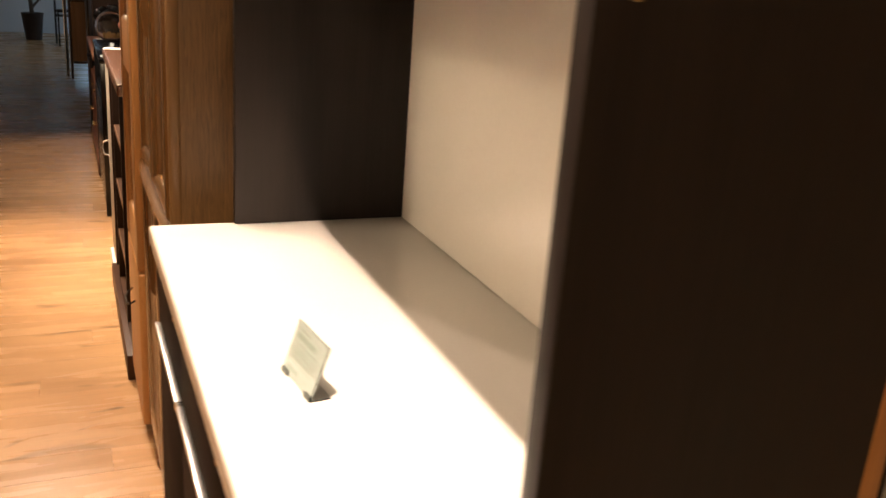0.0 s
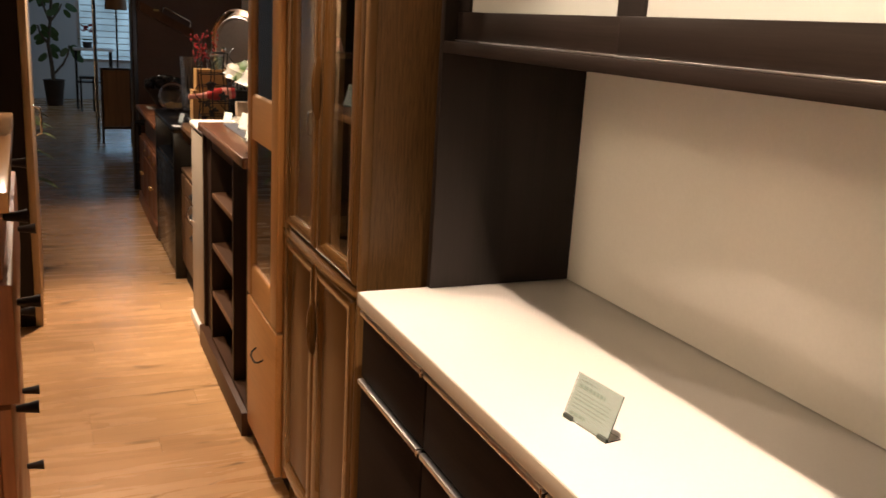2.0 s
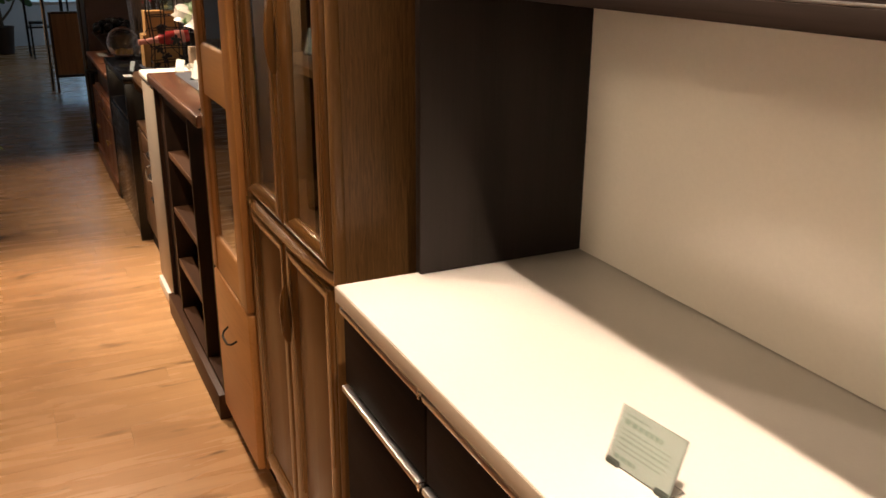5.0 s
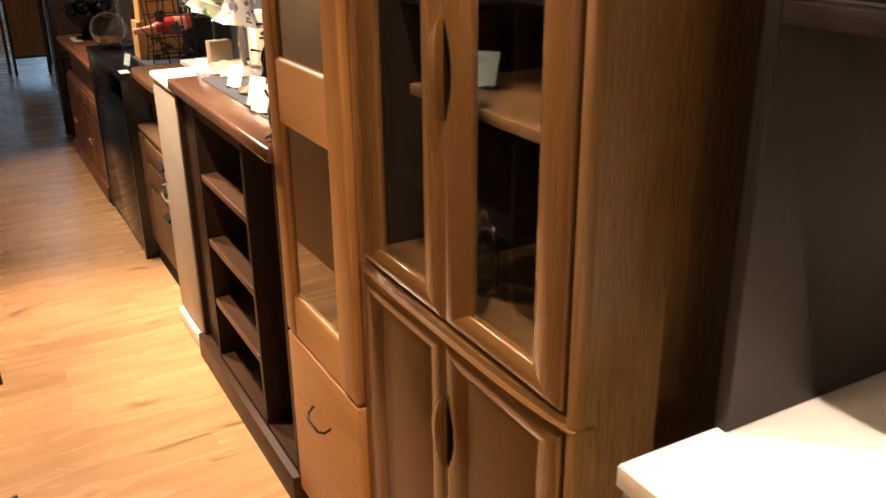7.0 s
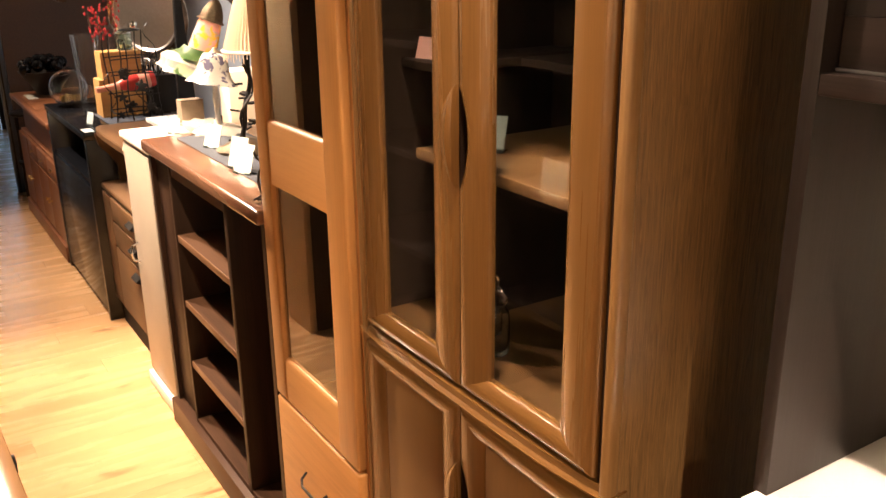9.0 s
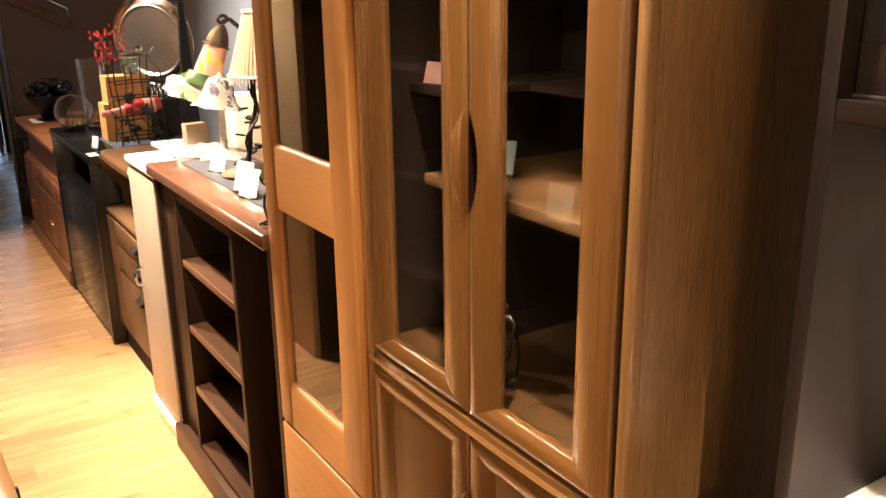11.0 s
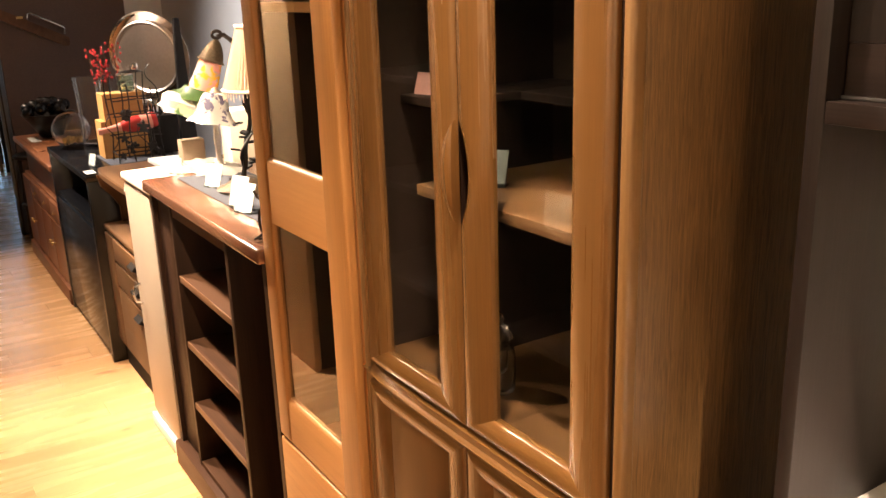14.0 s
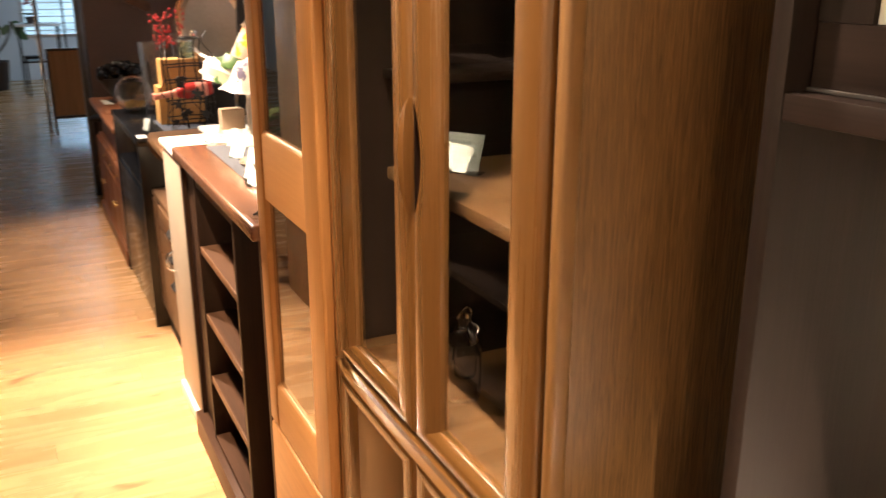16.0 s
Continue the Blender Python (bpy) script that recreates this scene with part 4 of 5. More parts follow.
part("shade", petals(top, ax, [(0.038, -0.076), (0.042, -0.11), (0.047, -0.16), (0.051, -0.20), (0.054, -0.228)], 6, 0.03), "art_glass", fl, "pink and yellow painted glass shade")
part("bloom", petals(top + Vector((-0.03, 0, 0)), ax, [(0.030, -0.196), (0.060, -0.200), (0.084, -0.206), (0.098, -0.222), (0.092, -0.248), (0.099, -0.264)], 5, 0.13), "bloom_glass", fl, "white and green ruffled glass petals")
part("leaf_ring", petals(top + Vector((-0.015, -0.004, 0)), ax, [(0.050, -0.172), (0.060, -0.190), (0.076, -0.204), (0.086, -0.208)], 3, 0.22), "leaf", fl, "green glass leaf")

# milk glass lamp
LX, LY, LZ = 0.402, 3.74, 0.9825
ml = thing("milk_glass_lamp", (LX, LY, 0.982), "small milk glass table lamp with a painted flower shade", "table lamp")
part("foot", petals(Vector((LX, LY, LZ)), Matrix.Identity(4), [(0.02, 0.028), (0.05, 0.024), (0.075, 0.012), (0.084, 0.004)], 9, 0.10), "milk", ml)
part("stem", lathe([(0.022, 0.008), (0.013, 0.03), (0.008, 0.05), (0.010, 0.085), (0.012, 0.11), (0.008, 0.14), (0.016, 0.175)], (LX, LY, LZ), 24), "milk", ml)
lean = Matrix.Rotation(radians(11), 4, "Y")
part("shade", petals(Vector((LX + 0.008, LY, LZ + 0.248)), lean, [(0.020, 0.001), (0.034, -0.004), (0.043, -0.022), (0.050, -0.050), (0.058, -0.072), (0.078, -0.094)], 6, 0.08), "milk_flower", ml, "bell-shaped glass shade with grey flowers")
part("shade_cap", lathe([(0.021, 0.246), (0.016, 0.252), (0.006, 0.262), (0.001, 0.266)], (LX + 0.008, LY, LZ), 20), "bronze", ml)

# pleated shade lamp with a wrought branch stem
LX, LY, LZ = 0.438, 3.45, 0.985
pl = thing("pleated_lamp", (LX, LY, 0.985), "table lamp with a pleated cream shade on a twisted iron branch", "table lamp")
bm = bmesh.new()
seg = 96
rows = []
for r, h in ((0.092, 0.282), (0.042, 0.449)):
    rows.append([bm.verts.new((LX + (r + (0.0028 if i % 2 else -0.0028)) * math.cos(2 * math.pi * i / seg), LY + (r + (0.0028 if i % 2 else -0.0028)) * math.sin(2 * math.pi * i / seg), LZ + h)) for i in range(seg)])
for i in range(seg):
    bm.faces.new((rows[0][i], rows[0][(i + 1) % seg], rows[1][(i + 1) % seg], rows[1][i]))
bmesh.ops.solidify(bm, geom=list(bm.faces), thickness=0.0015)
shade = part("shade", bm, "pleat", pl, "pleated cream cloth shade")
for z, r in ((0.278, 0.0955), (0.451, 0.045)):
    ring = bmesh.new()
    pts = [(LX + r * math.cos(a), LY + r * math.sin(a), LZ + z) for a in (2 * math.pi * i / 40 for i in range(41))]
    part("trim_band", tube(pts, 0.0045, ring, 6), "trim_cloth", shade)
fr = bmesh.new()
for i in range(56):
    a = 2 * math.pi * i / 56
    tube([(LX + 0.095 * math.cos(a), LY + 0.095 * math.sin(a), LZ + 0.276), (LX + 0.095 * math.cos(a), LY + 0.095 * math.sin(a), LZ + 0.262 - 0.006 * (i % 3))], 0.0016, fr, 5)
tagged(part("fringe", fr, "trim_cloth", shade), kind="stuff")
stem = [(LX + 0.004 * math.sin(k * 1.1) + 0.045 * math.sin(1.57 * k / 12) - 0.075, LY + 0.004 * math.cos(k * 1.1) - 0.01, LZ + 0.025 + 0.262 * k / 12) for k in range(13)]
part("stem", tube(stem, 0.008, seg=8, taper=0.7), "iron", pl)
part("stem", tube([(p[0] + 0.012 * math.cos(i * 0.9), p[1] + 0.012 * math.sin(i * 0.9), p[2]) for i, p in enumerate(stem)], 0.0045, seg=6), "iron", pl)
part("stem", tube([(LX - 0.01, LY - 0.03, LZ + 0.01), (LX + 0.002, LY - 0.03, LZ + 0.09), (LX - 0.004, LY - 0.03, LZ + 0.17), (LX - 0.02, LY - 0.01, LZ + 0.28)], 0.006, seg=7), "iron", pl)
bm = lathe([(0.085, 0), (0.088, 0.006), (0.066, 0.016), (0.040, 0.03), (0.012, 0.036)], (LX - 0.06, LY - 0.02, LZ), 40)
for v in bm.verts:
    v.co += Vector((0, 0, 0.006 * noise.noise(v.co * 40))) if v.co.z > LZ + 0.003 else Vector((0, 0, 0))
part("foot", bm, "bronze_leaf", pl, "embossed bronze leaf foot")
rl = random.Random(9)
for k in range(9):
    z = LZ + 0.03 + 0.02 * k
    a = rl.uniform(0, 6.28)
    c = Vector((LX - 0.06, LY - 0.01, z))
    d = Vector((math.cos(a), math.sin(a), rl.uniform(-0.3, 0.6)))
    s = d.cross(Vector((0, 0, 1))).normalized()
    bm = bmesh.new()
    pts = [c + d * 0.012, c + d * 0.026 + s * 0.012, c + d * 0.048, c + d * 0.026 - s * 0.012]
    up = Vector((0, 0, 0.003))
    va, vb = [bm.verts.new(p + up) for p in pts], [bm.verts.new(p - up) for p in pts]
    bm.faces.new(va), bm.faces.new(vb[::-1])
    for i in range(4):
        bm.faces.new((va[i], vb[i], vb[(i + 1) % 4], va[(i + 1) % 4]))
    part("leaf", bm, "iron", pl)

# wrought holder standing beside the maple cabinet
wr = thing("iron_card_holder", (0.26, 2.90, 0.984), "small black wrought iron twig holder", "card holder")
part("ring", tube([(0.235 + 0.03 * math.cos(a), 2.90, 1.03 + 0.045 * math.sin(a)) for a in (math.pi * (0.3 + 1.4 * i / 16) for i in range(17))], 0.0035), "iron", wr)
part("foot", tube([(0.20, 2.90, 0.9875), (0.26, 2.91, 0.9875), (0.30, 2.93, 0.9875)], 0.0035), "iron", wr)
part("twig", tube([(0.222, 2.90, 1.07), (0.205, 2.90, 1.085), (0.20, 2.905, 1.10)], 0.003), "iron", wr)
part("twig", tube([(0.216, 2.90, 1.00), (0.200, 2.90, 0.993), (0.192, 2.905, 0.9875)], 0.003), "iron", wr)

# cream dishes and boxes behind the lamps
M["carton"] = plain("pale_cardboard", (0.17, 0.118, 0.078), 0.8, 0, 0.1, 90, 0.1)
solid("ruffled_dish", petals(Vector((0.405, 3.94, 0.9545)), Matrix.Identity(4), [(0.02, 0.001), (0.04, 0.004), (0.056, 0.014), (0.07, 0.030)], 9, 0.12), "milk", (0.42, 3.93, 0.953), "white ruffled glass dish", "dish")
# plain brown box set in for the flower lamp's ornate foot
solid("carton", B(0.388, 0.468, 4.085, 4.138, 0.9525, 1.038, bevel=0.002), "carton", (0.43, 4.11, 0.9525), "small brown box in place of an ornate lamp foot on the white cabinet", "box")
solid("cream_box", B(0.485, 0.63, 3.86, 3.95, 0.9525, 1.155, bevel=0.006), "pleat", (0.56, 3.9, 0.9525), "cream coloured box behind the lamps", "box")
solid("white_tray", B(0.43, 0.62, 4.28, 4.76, 0.8585, 0.876, bevel=0.004), "white_paint", (0.52, 4.5, 0.8585), "flat white tray on the teak cabinet", "tray")

# ---- wine rack with bottle ----
RX0, RX1, RY = 0.36, 0.545, 4.985
wrk = thing("wine_rack", (0.45, RY, 0.8345), "black wrought iron wine rack with vine leaves and grapes", "wine rack")
for x, h in ((RX0, 0.37), (RX0 + 0.06, 0.33), (RX1 - 0.05, 0.38), (RX1, 0.30)):
    for yy in (RY - 0.055, RY + 0.055):
        part("upright", tube([(x + 0.006 * math.sin(7 * k / 8 + x * 50), yy, 0.838 + h * k / 8) for k in range(9)], 0.0032, seg=6), "iron", wrk)
for z in (0.875, 0.945, 1.035, 1.10):
    for yy in (RY - 0.055, RY + 0.055):
        part("crossbar", tube([(RX0 - 0.006, yy, z), ((RX0 + RX1) / 2, yy, z + 0.004), (RX1 + 0.004, yy, z)], 0.003, seg=6), "iron", wrk)
for x in (RX0, RX1):
    part("tie", tube([(x, RY - 0.055, 0.875), (x, RY, 0.868), (x, RY + 0.055, 0.875)], 0.003, seg=6), "iron", wrk)
part("ring", tube([(RX1 - 0.085 + 0.042 * math.cos(a), RY + 0.042 * math.sin(a), 1.215) for a in (2 * math.pi * i / 24 for i in range(25))], 0.0035, seg=6), "iron", wrk)
for x0, z0 in ((RX0 - 0.02, 0.90), (RX1 - 0.08, 0.86), (RX1 - 0.02, 1.10)):
    part("vine", tube([(x0 + 0.022 * math.sin(0.8 * k), RY - 0.06 + 0.01 * math.cos(0.8 * k), z0 + 0.018 * k) for k in range(9)], 0.0022, seg=5), "iron", wrk)


def grapes(cx, cy, cz, r, count, seed):
    g = random.Random(seed)
    bm = bmesh.new()
    for _ in range(count):
        u = bmesh.ops.create_icosphere(bm, subdivisions=1, radius=r)["verts"]
        t = g.random()
        off = Vector((g.gauss(0, 0.011 * (1.2 - t)), g.gauss(0, 0.008), -0.045 * t))
        for v in u:
            v.co += Vector((cx, cy, cz)) + off
    return bm


part("finial", lathe([(0.004, 0), (0.013, 0.006), (0.017, 0.016), (0.013, 0.026), (0.003, 0.031)], (RX1 - 0.05, RY + 0.055, 1.215), 18), "chrome", wrk, "bright metal ball finial")
part("grapes", grapes(0.405, RY - 0.062, 1.06, 0.0075, 26, 1), "iron", wrk, "black iron grape cluster")
part("grapes", grapes(0.415, RY - 0.062, 0.925, 0.0075, 26, 2), "iron", wrk, "black iron grape cluster")


def leaf_blade(c, d, s, size, lobes=5, broad=0.85):
    """A lobed thin leaf; d points to its tip, s to its side."""
    bm = bmesh.new()
    nrm = d.cross(s).normalized()
    rim = []
    for i in range(20):
        a = 2 * math.pi * i / 20
        r = size * (0.72 + 0.28 * math.cos(lobes * a))
        rim.append(c + d * r * math.cos(a) + s * r * broad * math.sin(a) + nrm * 0.12 * size * math.cos(2 * a))
    va, vb = [bm.verts.new(p + nrm * 0.0009) for p in rim], [bm.verts.new(p - nrm * 0.0009) for p in rim]
    bm.faces.new(va), bm.faces.new(vb[::-1])
    for i in range(20):
        bm.faces.new((va[i], vb[i], vb[(i + 1) % 20], va[(i + 1) % 20]))
    return bm


for cx, cz, sz in ((0.47, 0.985, 0.034), (0.40, 1.04, 0.03), (0.385, 0.945, 0.026), (0.50, 0.90, 0.03), (0.53, 0.87, 0.024), (0.37, 0.87, 0.02)):
    part("vine_leaf", leaf_blade(Vector((cx, RY - 0.070, cz)), Vector((0.5, 0, -0.86)), Vector((0.86, 0, 0.5)), sz), "iron", wrk)

bt = thing("wine_bottle", (0.43, RY, 0.95), "rose wine bottle with pink foil lying in the iron rack", "bottle")
M["rose"] = plain("rose_glass", (0.42, 0.035, 0.03), 0.12, spec=0.7, vary=0.08)
M["foil"] = plain("pink_foil", (0.72, 0.30, 0.22), 0.35, 0.2, 0.1, 80, 0.1)
lay = Matrix.Translation((0.545, RY, 1.004)) @ Matrix.Rotation(radians(-97), 4, "Y")
bm = lathe([(0.02, 0.0), (0.031, 0.002), (0.034, 0.01), (0.034, 0.10), (0.033, 0.115), (0.026, 0.135), (0.018, 0.155)], (0, 0, 0), 28)
bmesh.ops.transform(bm, verts=bm.verts, matrix=lay)
part("glass_body", bm, "rose", bt)
bm = lathe([(0.0185, 0.153), (0.0145, 0.175), (0.0125, 0.215), (0.0125, 0.235), (0.0145, 0.236), (0.0145, 0.25), (0.010, 0.252)], (0, 0, 0), 24)
bmesh.ops.transform(bm, verts=bm.verts, matrix=lay)
part("foil_neck", bm, "foil", bt, "pink foil neck")
bm = lathe([(0.0346, 0.025), (0.0348, 0.026), (0.0348, 0.070), (0.0346, 0.071)], (0, 0, 0), 28)
bmesh.ops.transform(bm, verts=bm.verts, matrix=lay)
part("label", bm, "foil", bt, "pale pink label")

# stacked wooden boxes behind the rack
for (x0, x1, z0, z1, y0, y1) in ((0.335, 0.53, 0.8355, 0.998, 5.10, 5.22), (0.355, 0.525, 0.9985, 1.115, 5.105, 5.215)):
    bx = thing("wooden_box", ((x0 + x1) / 2, (y0 + y1) / 2, z0), "open-fronted yellow pine box in a stack", "box", "stacked pine boxes")
    part("side_board", B(x0, x0 + 0.009, y0, y1, z0, z1), "box_wood", bx)
    part("side_board", B(x1 - 0.009, x1, y0, y1, z0, z1), "box_wood", bx)
    part("lid_board", B(x0 + 0.0095, x1 - 0.0095, y0, y1, z1 - 0.009, z1), "box_wood", bx)
    part("floor_board", B(x0 + 0.0095, x1 - 0.0095, y0, y1, z0, z0 + 0.009), "box_wood", bx)
    part("front_board", B(x0 + 0.0095, x1 - 0.0095, y0 + 0.004, y0 + 0.012, z0 + 0.0095, z1 - 0.0095), "box_wood", bx)

# greenish banded jar on the boxes
M["mint"] = clear_glass("mint_glass", (0.66, 0.80, 0.72), 0.05)
mj = thing("banded_glass_jar", (0.475, 5.16, 1.1155), "pale green banded glass jar on the pine boxes", "jar")
part("body", lathe([(0.026, 0), (0.034, 0.003), (0.036, 0.018), (0.033, 0.024), (0.037, 0.032), (0.037, 0.044), (0.033, 0.050), (0.036, 0.058), (0.037, 0.074), (0.034, 0.074), (0.033, 0.008), (0.001, 0.007)], (0.475, 5.16, 1.1155), 32), "mint", mj)
part("rim", tube([(0.475 + 0.0365 * math.cos(a), 5.16 + 0.0365 * math.sin(a), 1.1905) for a in (2 * math.pi * i / 32 for i in range(33))], 0.0026, seg=6), "chrome", mj, "bright metal rim")

# glass ball and vases
bm = bmesh.new()
bmesh.ops.create_uvsphere(bm, u_segments=36, v_segments=22, radius=0.088)
inner = bmesh.ops.create_uvsphere(bm, u_segments=36, v_segments=22, radius=0.0855)["verts"]
bmesh.ops.reverse_faces(bm, faces=list({f for v in inner for f in v.link_faces}))
me = bpy.data.meshes.new("glass_ball")
for f in bm.faces:
    f.smooth = True
bm.to_mesh(me)
bm.free()
me.materials.append(M["glass"])
gb = thing("glass_ball_vase", (0.285, 5.55, 0.8305), "clear glass ball vase holding gold beads", "vase")
gs = new("ball", me)
gs.location, gs.parent = (0, 0, 0.0885), gb
bd = bmesh.new()
g = random.Random(3)
for _ in range(34):
    u = bmesh.ops.create_icosphere(bd, subdivisions=1, radius=0.0065)["verts"]
    a, r = g.uniform(0, 6.28), 0.05 * math.sqrt(g.random())
    for v in u:
        v.co += Vector((0.285 + r * math.cos(a), 5.55 + r * math.sin(a), 0.852 + g.uniform(0, 0.035)))
part("gold_beads", bd, "brass", gb, "loose gold beads")


def vase(x, y, z, r0, r1, h, flute):
    v = thing("glass_vase", (x, y, z), "tall clear glass vase on the black cabinet", "vase", "glass vases")
    bm = lathe([(r0 * 0.9, 0), (r0, 0.004), (r0 * 0.95, h * 0.3), (r1, h), (r1 - 0.004, h), (r0 * 0.95 - 0.005, h * 0.3), (r0 - 0.006, 0.014), (0.001, 0.012)], (x, y, z), 72)
    if flute:
        for q in bm.verts:
            a = math.atan2(q.co.y - y, q.co.x - x)
            k = 1 + 0.05 * math.cos(12 * a)
            q.co.x, q.co.y = x + (q.co.x - x) * k, y + (q.co.y - y) * k
    part("body", bm, "glass", v)


vase(0.40, 5.62, 0.8305, 0.056, 0.064, 0.325, True)
vase(0.50, 5.36, 0.8305, 0.045, 0.055, 0.38, False)

# red berry branch in the tall vase
br = thing("berry_branch", (0.43, 5.33, 0.84), "artificial branch with bright red berries", "artificial branch")
M["berry"] = plain("red_berry", (0.36, 0.018, 0.02), 0.35, vary=0.2)
g = random.Random(12)
twigs = []
for k in range(9):
    a = g.uniform(0, 6.28)
    tip = Vector((0.432 + 0.058 * math.cos(a), 5.33 + 0.05 * math.sin(a), 1.20 + g.uniform(0, 0.13)))
    pts = [Vector((0.43, 5.33, 0.85)).lerp(tip, t) + Vector((0.012 * math.sin(5 * t + k), 0.012 * math.cos(4 * t + k), 0)) for t in (0, 0.3, 0.55, 0.8, 1)]
    part("twig", tube(pts, 0.002, seg=5, taper=0.6), "bark", br)
    for _ in range(10):
        t = g.uniform(0.72, 1.03)
        p = Vector((0.43, 5.33, 0.85)).lerp(tip, t) + Vector((g.gauss(0, 0.018), g.gauss(0, 0.016), g.gauss(0, 0.014)))
        bm = bmesh.new()
        bmesh.ops.create_icosphere(bm, subdivisions=1, radius=g.uniform(0.004, 0.0065), matrix=Matrix.Translation(p) @ Matrix.Diagonal((1, 1, 1.4, 1)))
        part("berry", bm, "berry", br)

# round metal plate on a stand
M["copper"] = plain("brown_hammered_metal", (0.52, 0.43, 0.36), 0.13, 1.0, 0.2, 70, 0.12)
M["tin"] = plain("dull_metal_disc", (0.42, 0.36, 0.31), 0.38, 1.0, 0.12, 70, 0.1)
dp = thing("display_plate", (0.66, 5.42, 0.8305), "large round brown metal plate leaning on a black stand", "plate")
face_on = Matrix.Translation((0.655, 5.42, 1.24)) @ Matrix.Rotation(radians(-48), 4, "Z") @ Matrix.Rotation(radians(96), 4, "X")
bm = lathe([(0.14, -0.030), (0.205, -0.024), (0.215, -0.012), (0.215, -0.008), (0.203, -0.019), (0.14, -0.026)], (0, 0, 0), 56)
bmesh.ops.transform(bm, verts=bm.verts, matrix=face_on)
part("rim", bm, "copper", dp)
bm = lathe([(0.001, 0.006), (0.156, 0.006), (0.166, 0.014), (0.172, 0.010), (0.172, -0.024), (0.001, -0.024)], (0, 0, 0), 56)
bmesh.ops.transform(bm, verts=bm.verts, matrix=face_on)
part("disc", bm, "tin", dp, "dull metal centre disc")
part("stand_post", prism([(0.712, 0.8305), (0.790, 0.8305), (0.762, 1.42), (0.738, 1.42)], "y", 5.215, 5.245, 0.003), "iron", dp)
part("stand_foot", B(0.60, 0.72, 5.36, 5.50, 0.8305, 1.02, bevel=0.004), "espresso", dp)

# coil of dark rings
cr = thing("ring_stack", (0.60, 5.10, 0.8345), "row of dark shiny metal rings on a stand", "ornament")
part("stand", B(0.545, 0.66, 5.06, 5.14, 0.8345, 1.005, bevel=0.004), "espresso", cr)
for k in range(6):
    y = 5.075 + 0.010 * k
    x = 0.555 + 0.020 * k
    part("ring", tube([(x, 5.10 + 0.032 * math.cos(a), 1.04 + 0.032 * math.sin(a)) for a in (2 * math.pi * i / 18 for i in range(19))], 0.004, seg=6), "chrome", cr)

# black glass balls on the sideboard
bb = thing("black_ball_ornament", (0.37, 6.72, 0.734), "heap of shiny black glass balls in a dark bowl", "ornament")
part("bowl", lathe([(0.05, 0), (0.06, 0.005), (0.12, 0.10), (0.15, 0.14), (0.144, 0.14), (0.11, 0.10), (0.001, 0.012)], (0.37, 6.72, 0.734), 32), "iron", bb)
g = random.Random(5)
for k in range(13):
    bm = bmesh.new()
    a = k * 2.4
    r = 0.035 * math.sqrt(k)
    bmesh.ops.create_uvsphere(bm, u_segments=16, v_segments=10, radius=0.034, matrix=Matrix.Translation((0.37 + r * math.cos(a) * 1.1, 6.72 + r * math.sin(a), 0.888 + 0.045 * (1 - k / 13) + g.uniform(-0.008, 0.008))))
    part("ball", bm, "black_gloss", bb)

# ---- partition fittings ----
ps = thing("metal_post", (0.215, 7.43, 0), "slim brushed metal post at the partition's end", "post")
part("shaft", B(0.192, 0.240, 7.40, 7.47, 0, CEIL - 0.002, bevel=0.004), "steel_blue", ps)
part("dark_strip", B(0.204, 0.214, 7.396, 7.3995, 0, CEIL - 0.002), "iron", ps)
hr = thing("sloping_handrail", (0.45, 7.37, 1.3), "sloping brown wooden rail with a chrome bar on the partition", "handrail")
rail = prism([(0.26, 1.475), (0.66, 1.275), (0.655, 1.225), (0.62, 1.222), (0.26, 1.405)], "y", 7.31, 7.3995, 0.004)
part("board", rail, "walnut_edge", hr)
part("bar", tube([(0.43, 7.33, 1.395), (0.43, 7.33, 1.43), (0.445, 7.33, 1.438), (0.63, 7.33, 1.345), (0.64, 7.33, 1.335), (0.635, 7.33, 1.30)], 0.006), "chrome", hr, "bent chrome bar")
part("plate", B(0.36, 0.40, 7.306, 7.3095, 1.405, 1.42), "brass", hr, "small brass plate")
st = thing("plant_stand", (0.27, 7.12, 0), "dark turned wooden side table at the end of the row", "side table")
part("table_top", lathe([(0.10, 0.0), (0.11, 0.006), (0.11, 0.02), (0.10, 0.026)], (0.29, 7.12, 0.56), 28), "espresso", st)
part("shelf", lathe([(0.095, 0.0), (0.10, 0.006), (0.10, 0.018), (0.09, 0.022)], (0.29, 7.12, 0.25), 28), "espresso", st)
for k in range(3):
    a = 0.6 + 2.094 * k
    part("leg", lathe([(0.010, 0), (0.014, 0.06), (0.010, 0.2), (0.016, 0.3), (0.010, 0.42), (0.013, 0.558)], (0.29 + 0.075 * math.cos(a), 7.12 + 0.075 * math.sin(a), 0.0), 12), "espresso", st)

# ---- left side of the aisle ----
bc = thing("dark_bookcase", (-0.85, 3.2, 0), "tall dark brown open bookcase", "bookcase")
part("side_panel", B(-1.15, -0.66, 2.42, 2.445, 0, 2.05), "espresso", bc)
part("side_panel", B(-1.15, -0.66, 4.12, 4.145, 0, 2.05), "espresso", bc)
part("side_panel", B(-1.15, -0.66, 3.20, 3.225, 0, 2.05), "espresso", bc)
part("back_panel", B(-1.17, -1.151, 2.42, 4.145, 0, 2.05), "espresso", bc)
for z in (0.08, 0.44, 0.805, 1.20, 1.60, 2.02):
    for y0, y1 in ((2.4455, 3.1995), (3.2255, 4.1195)):
        part("shelf", B(-1.15, -0.664, y0, y1, z, z + 0.024), "espresso_y", bc)
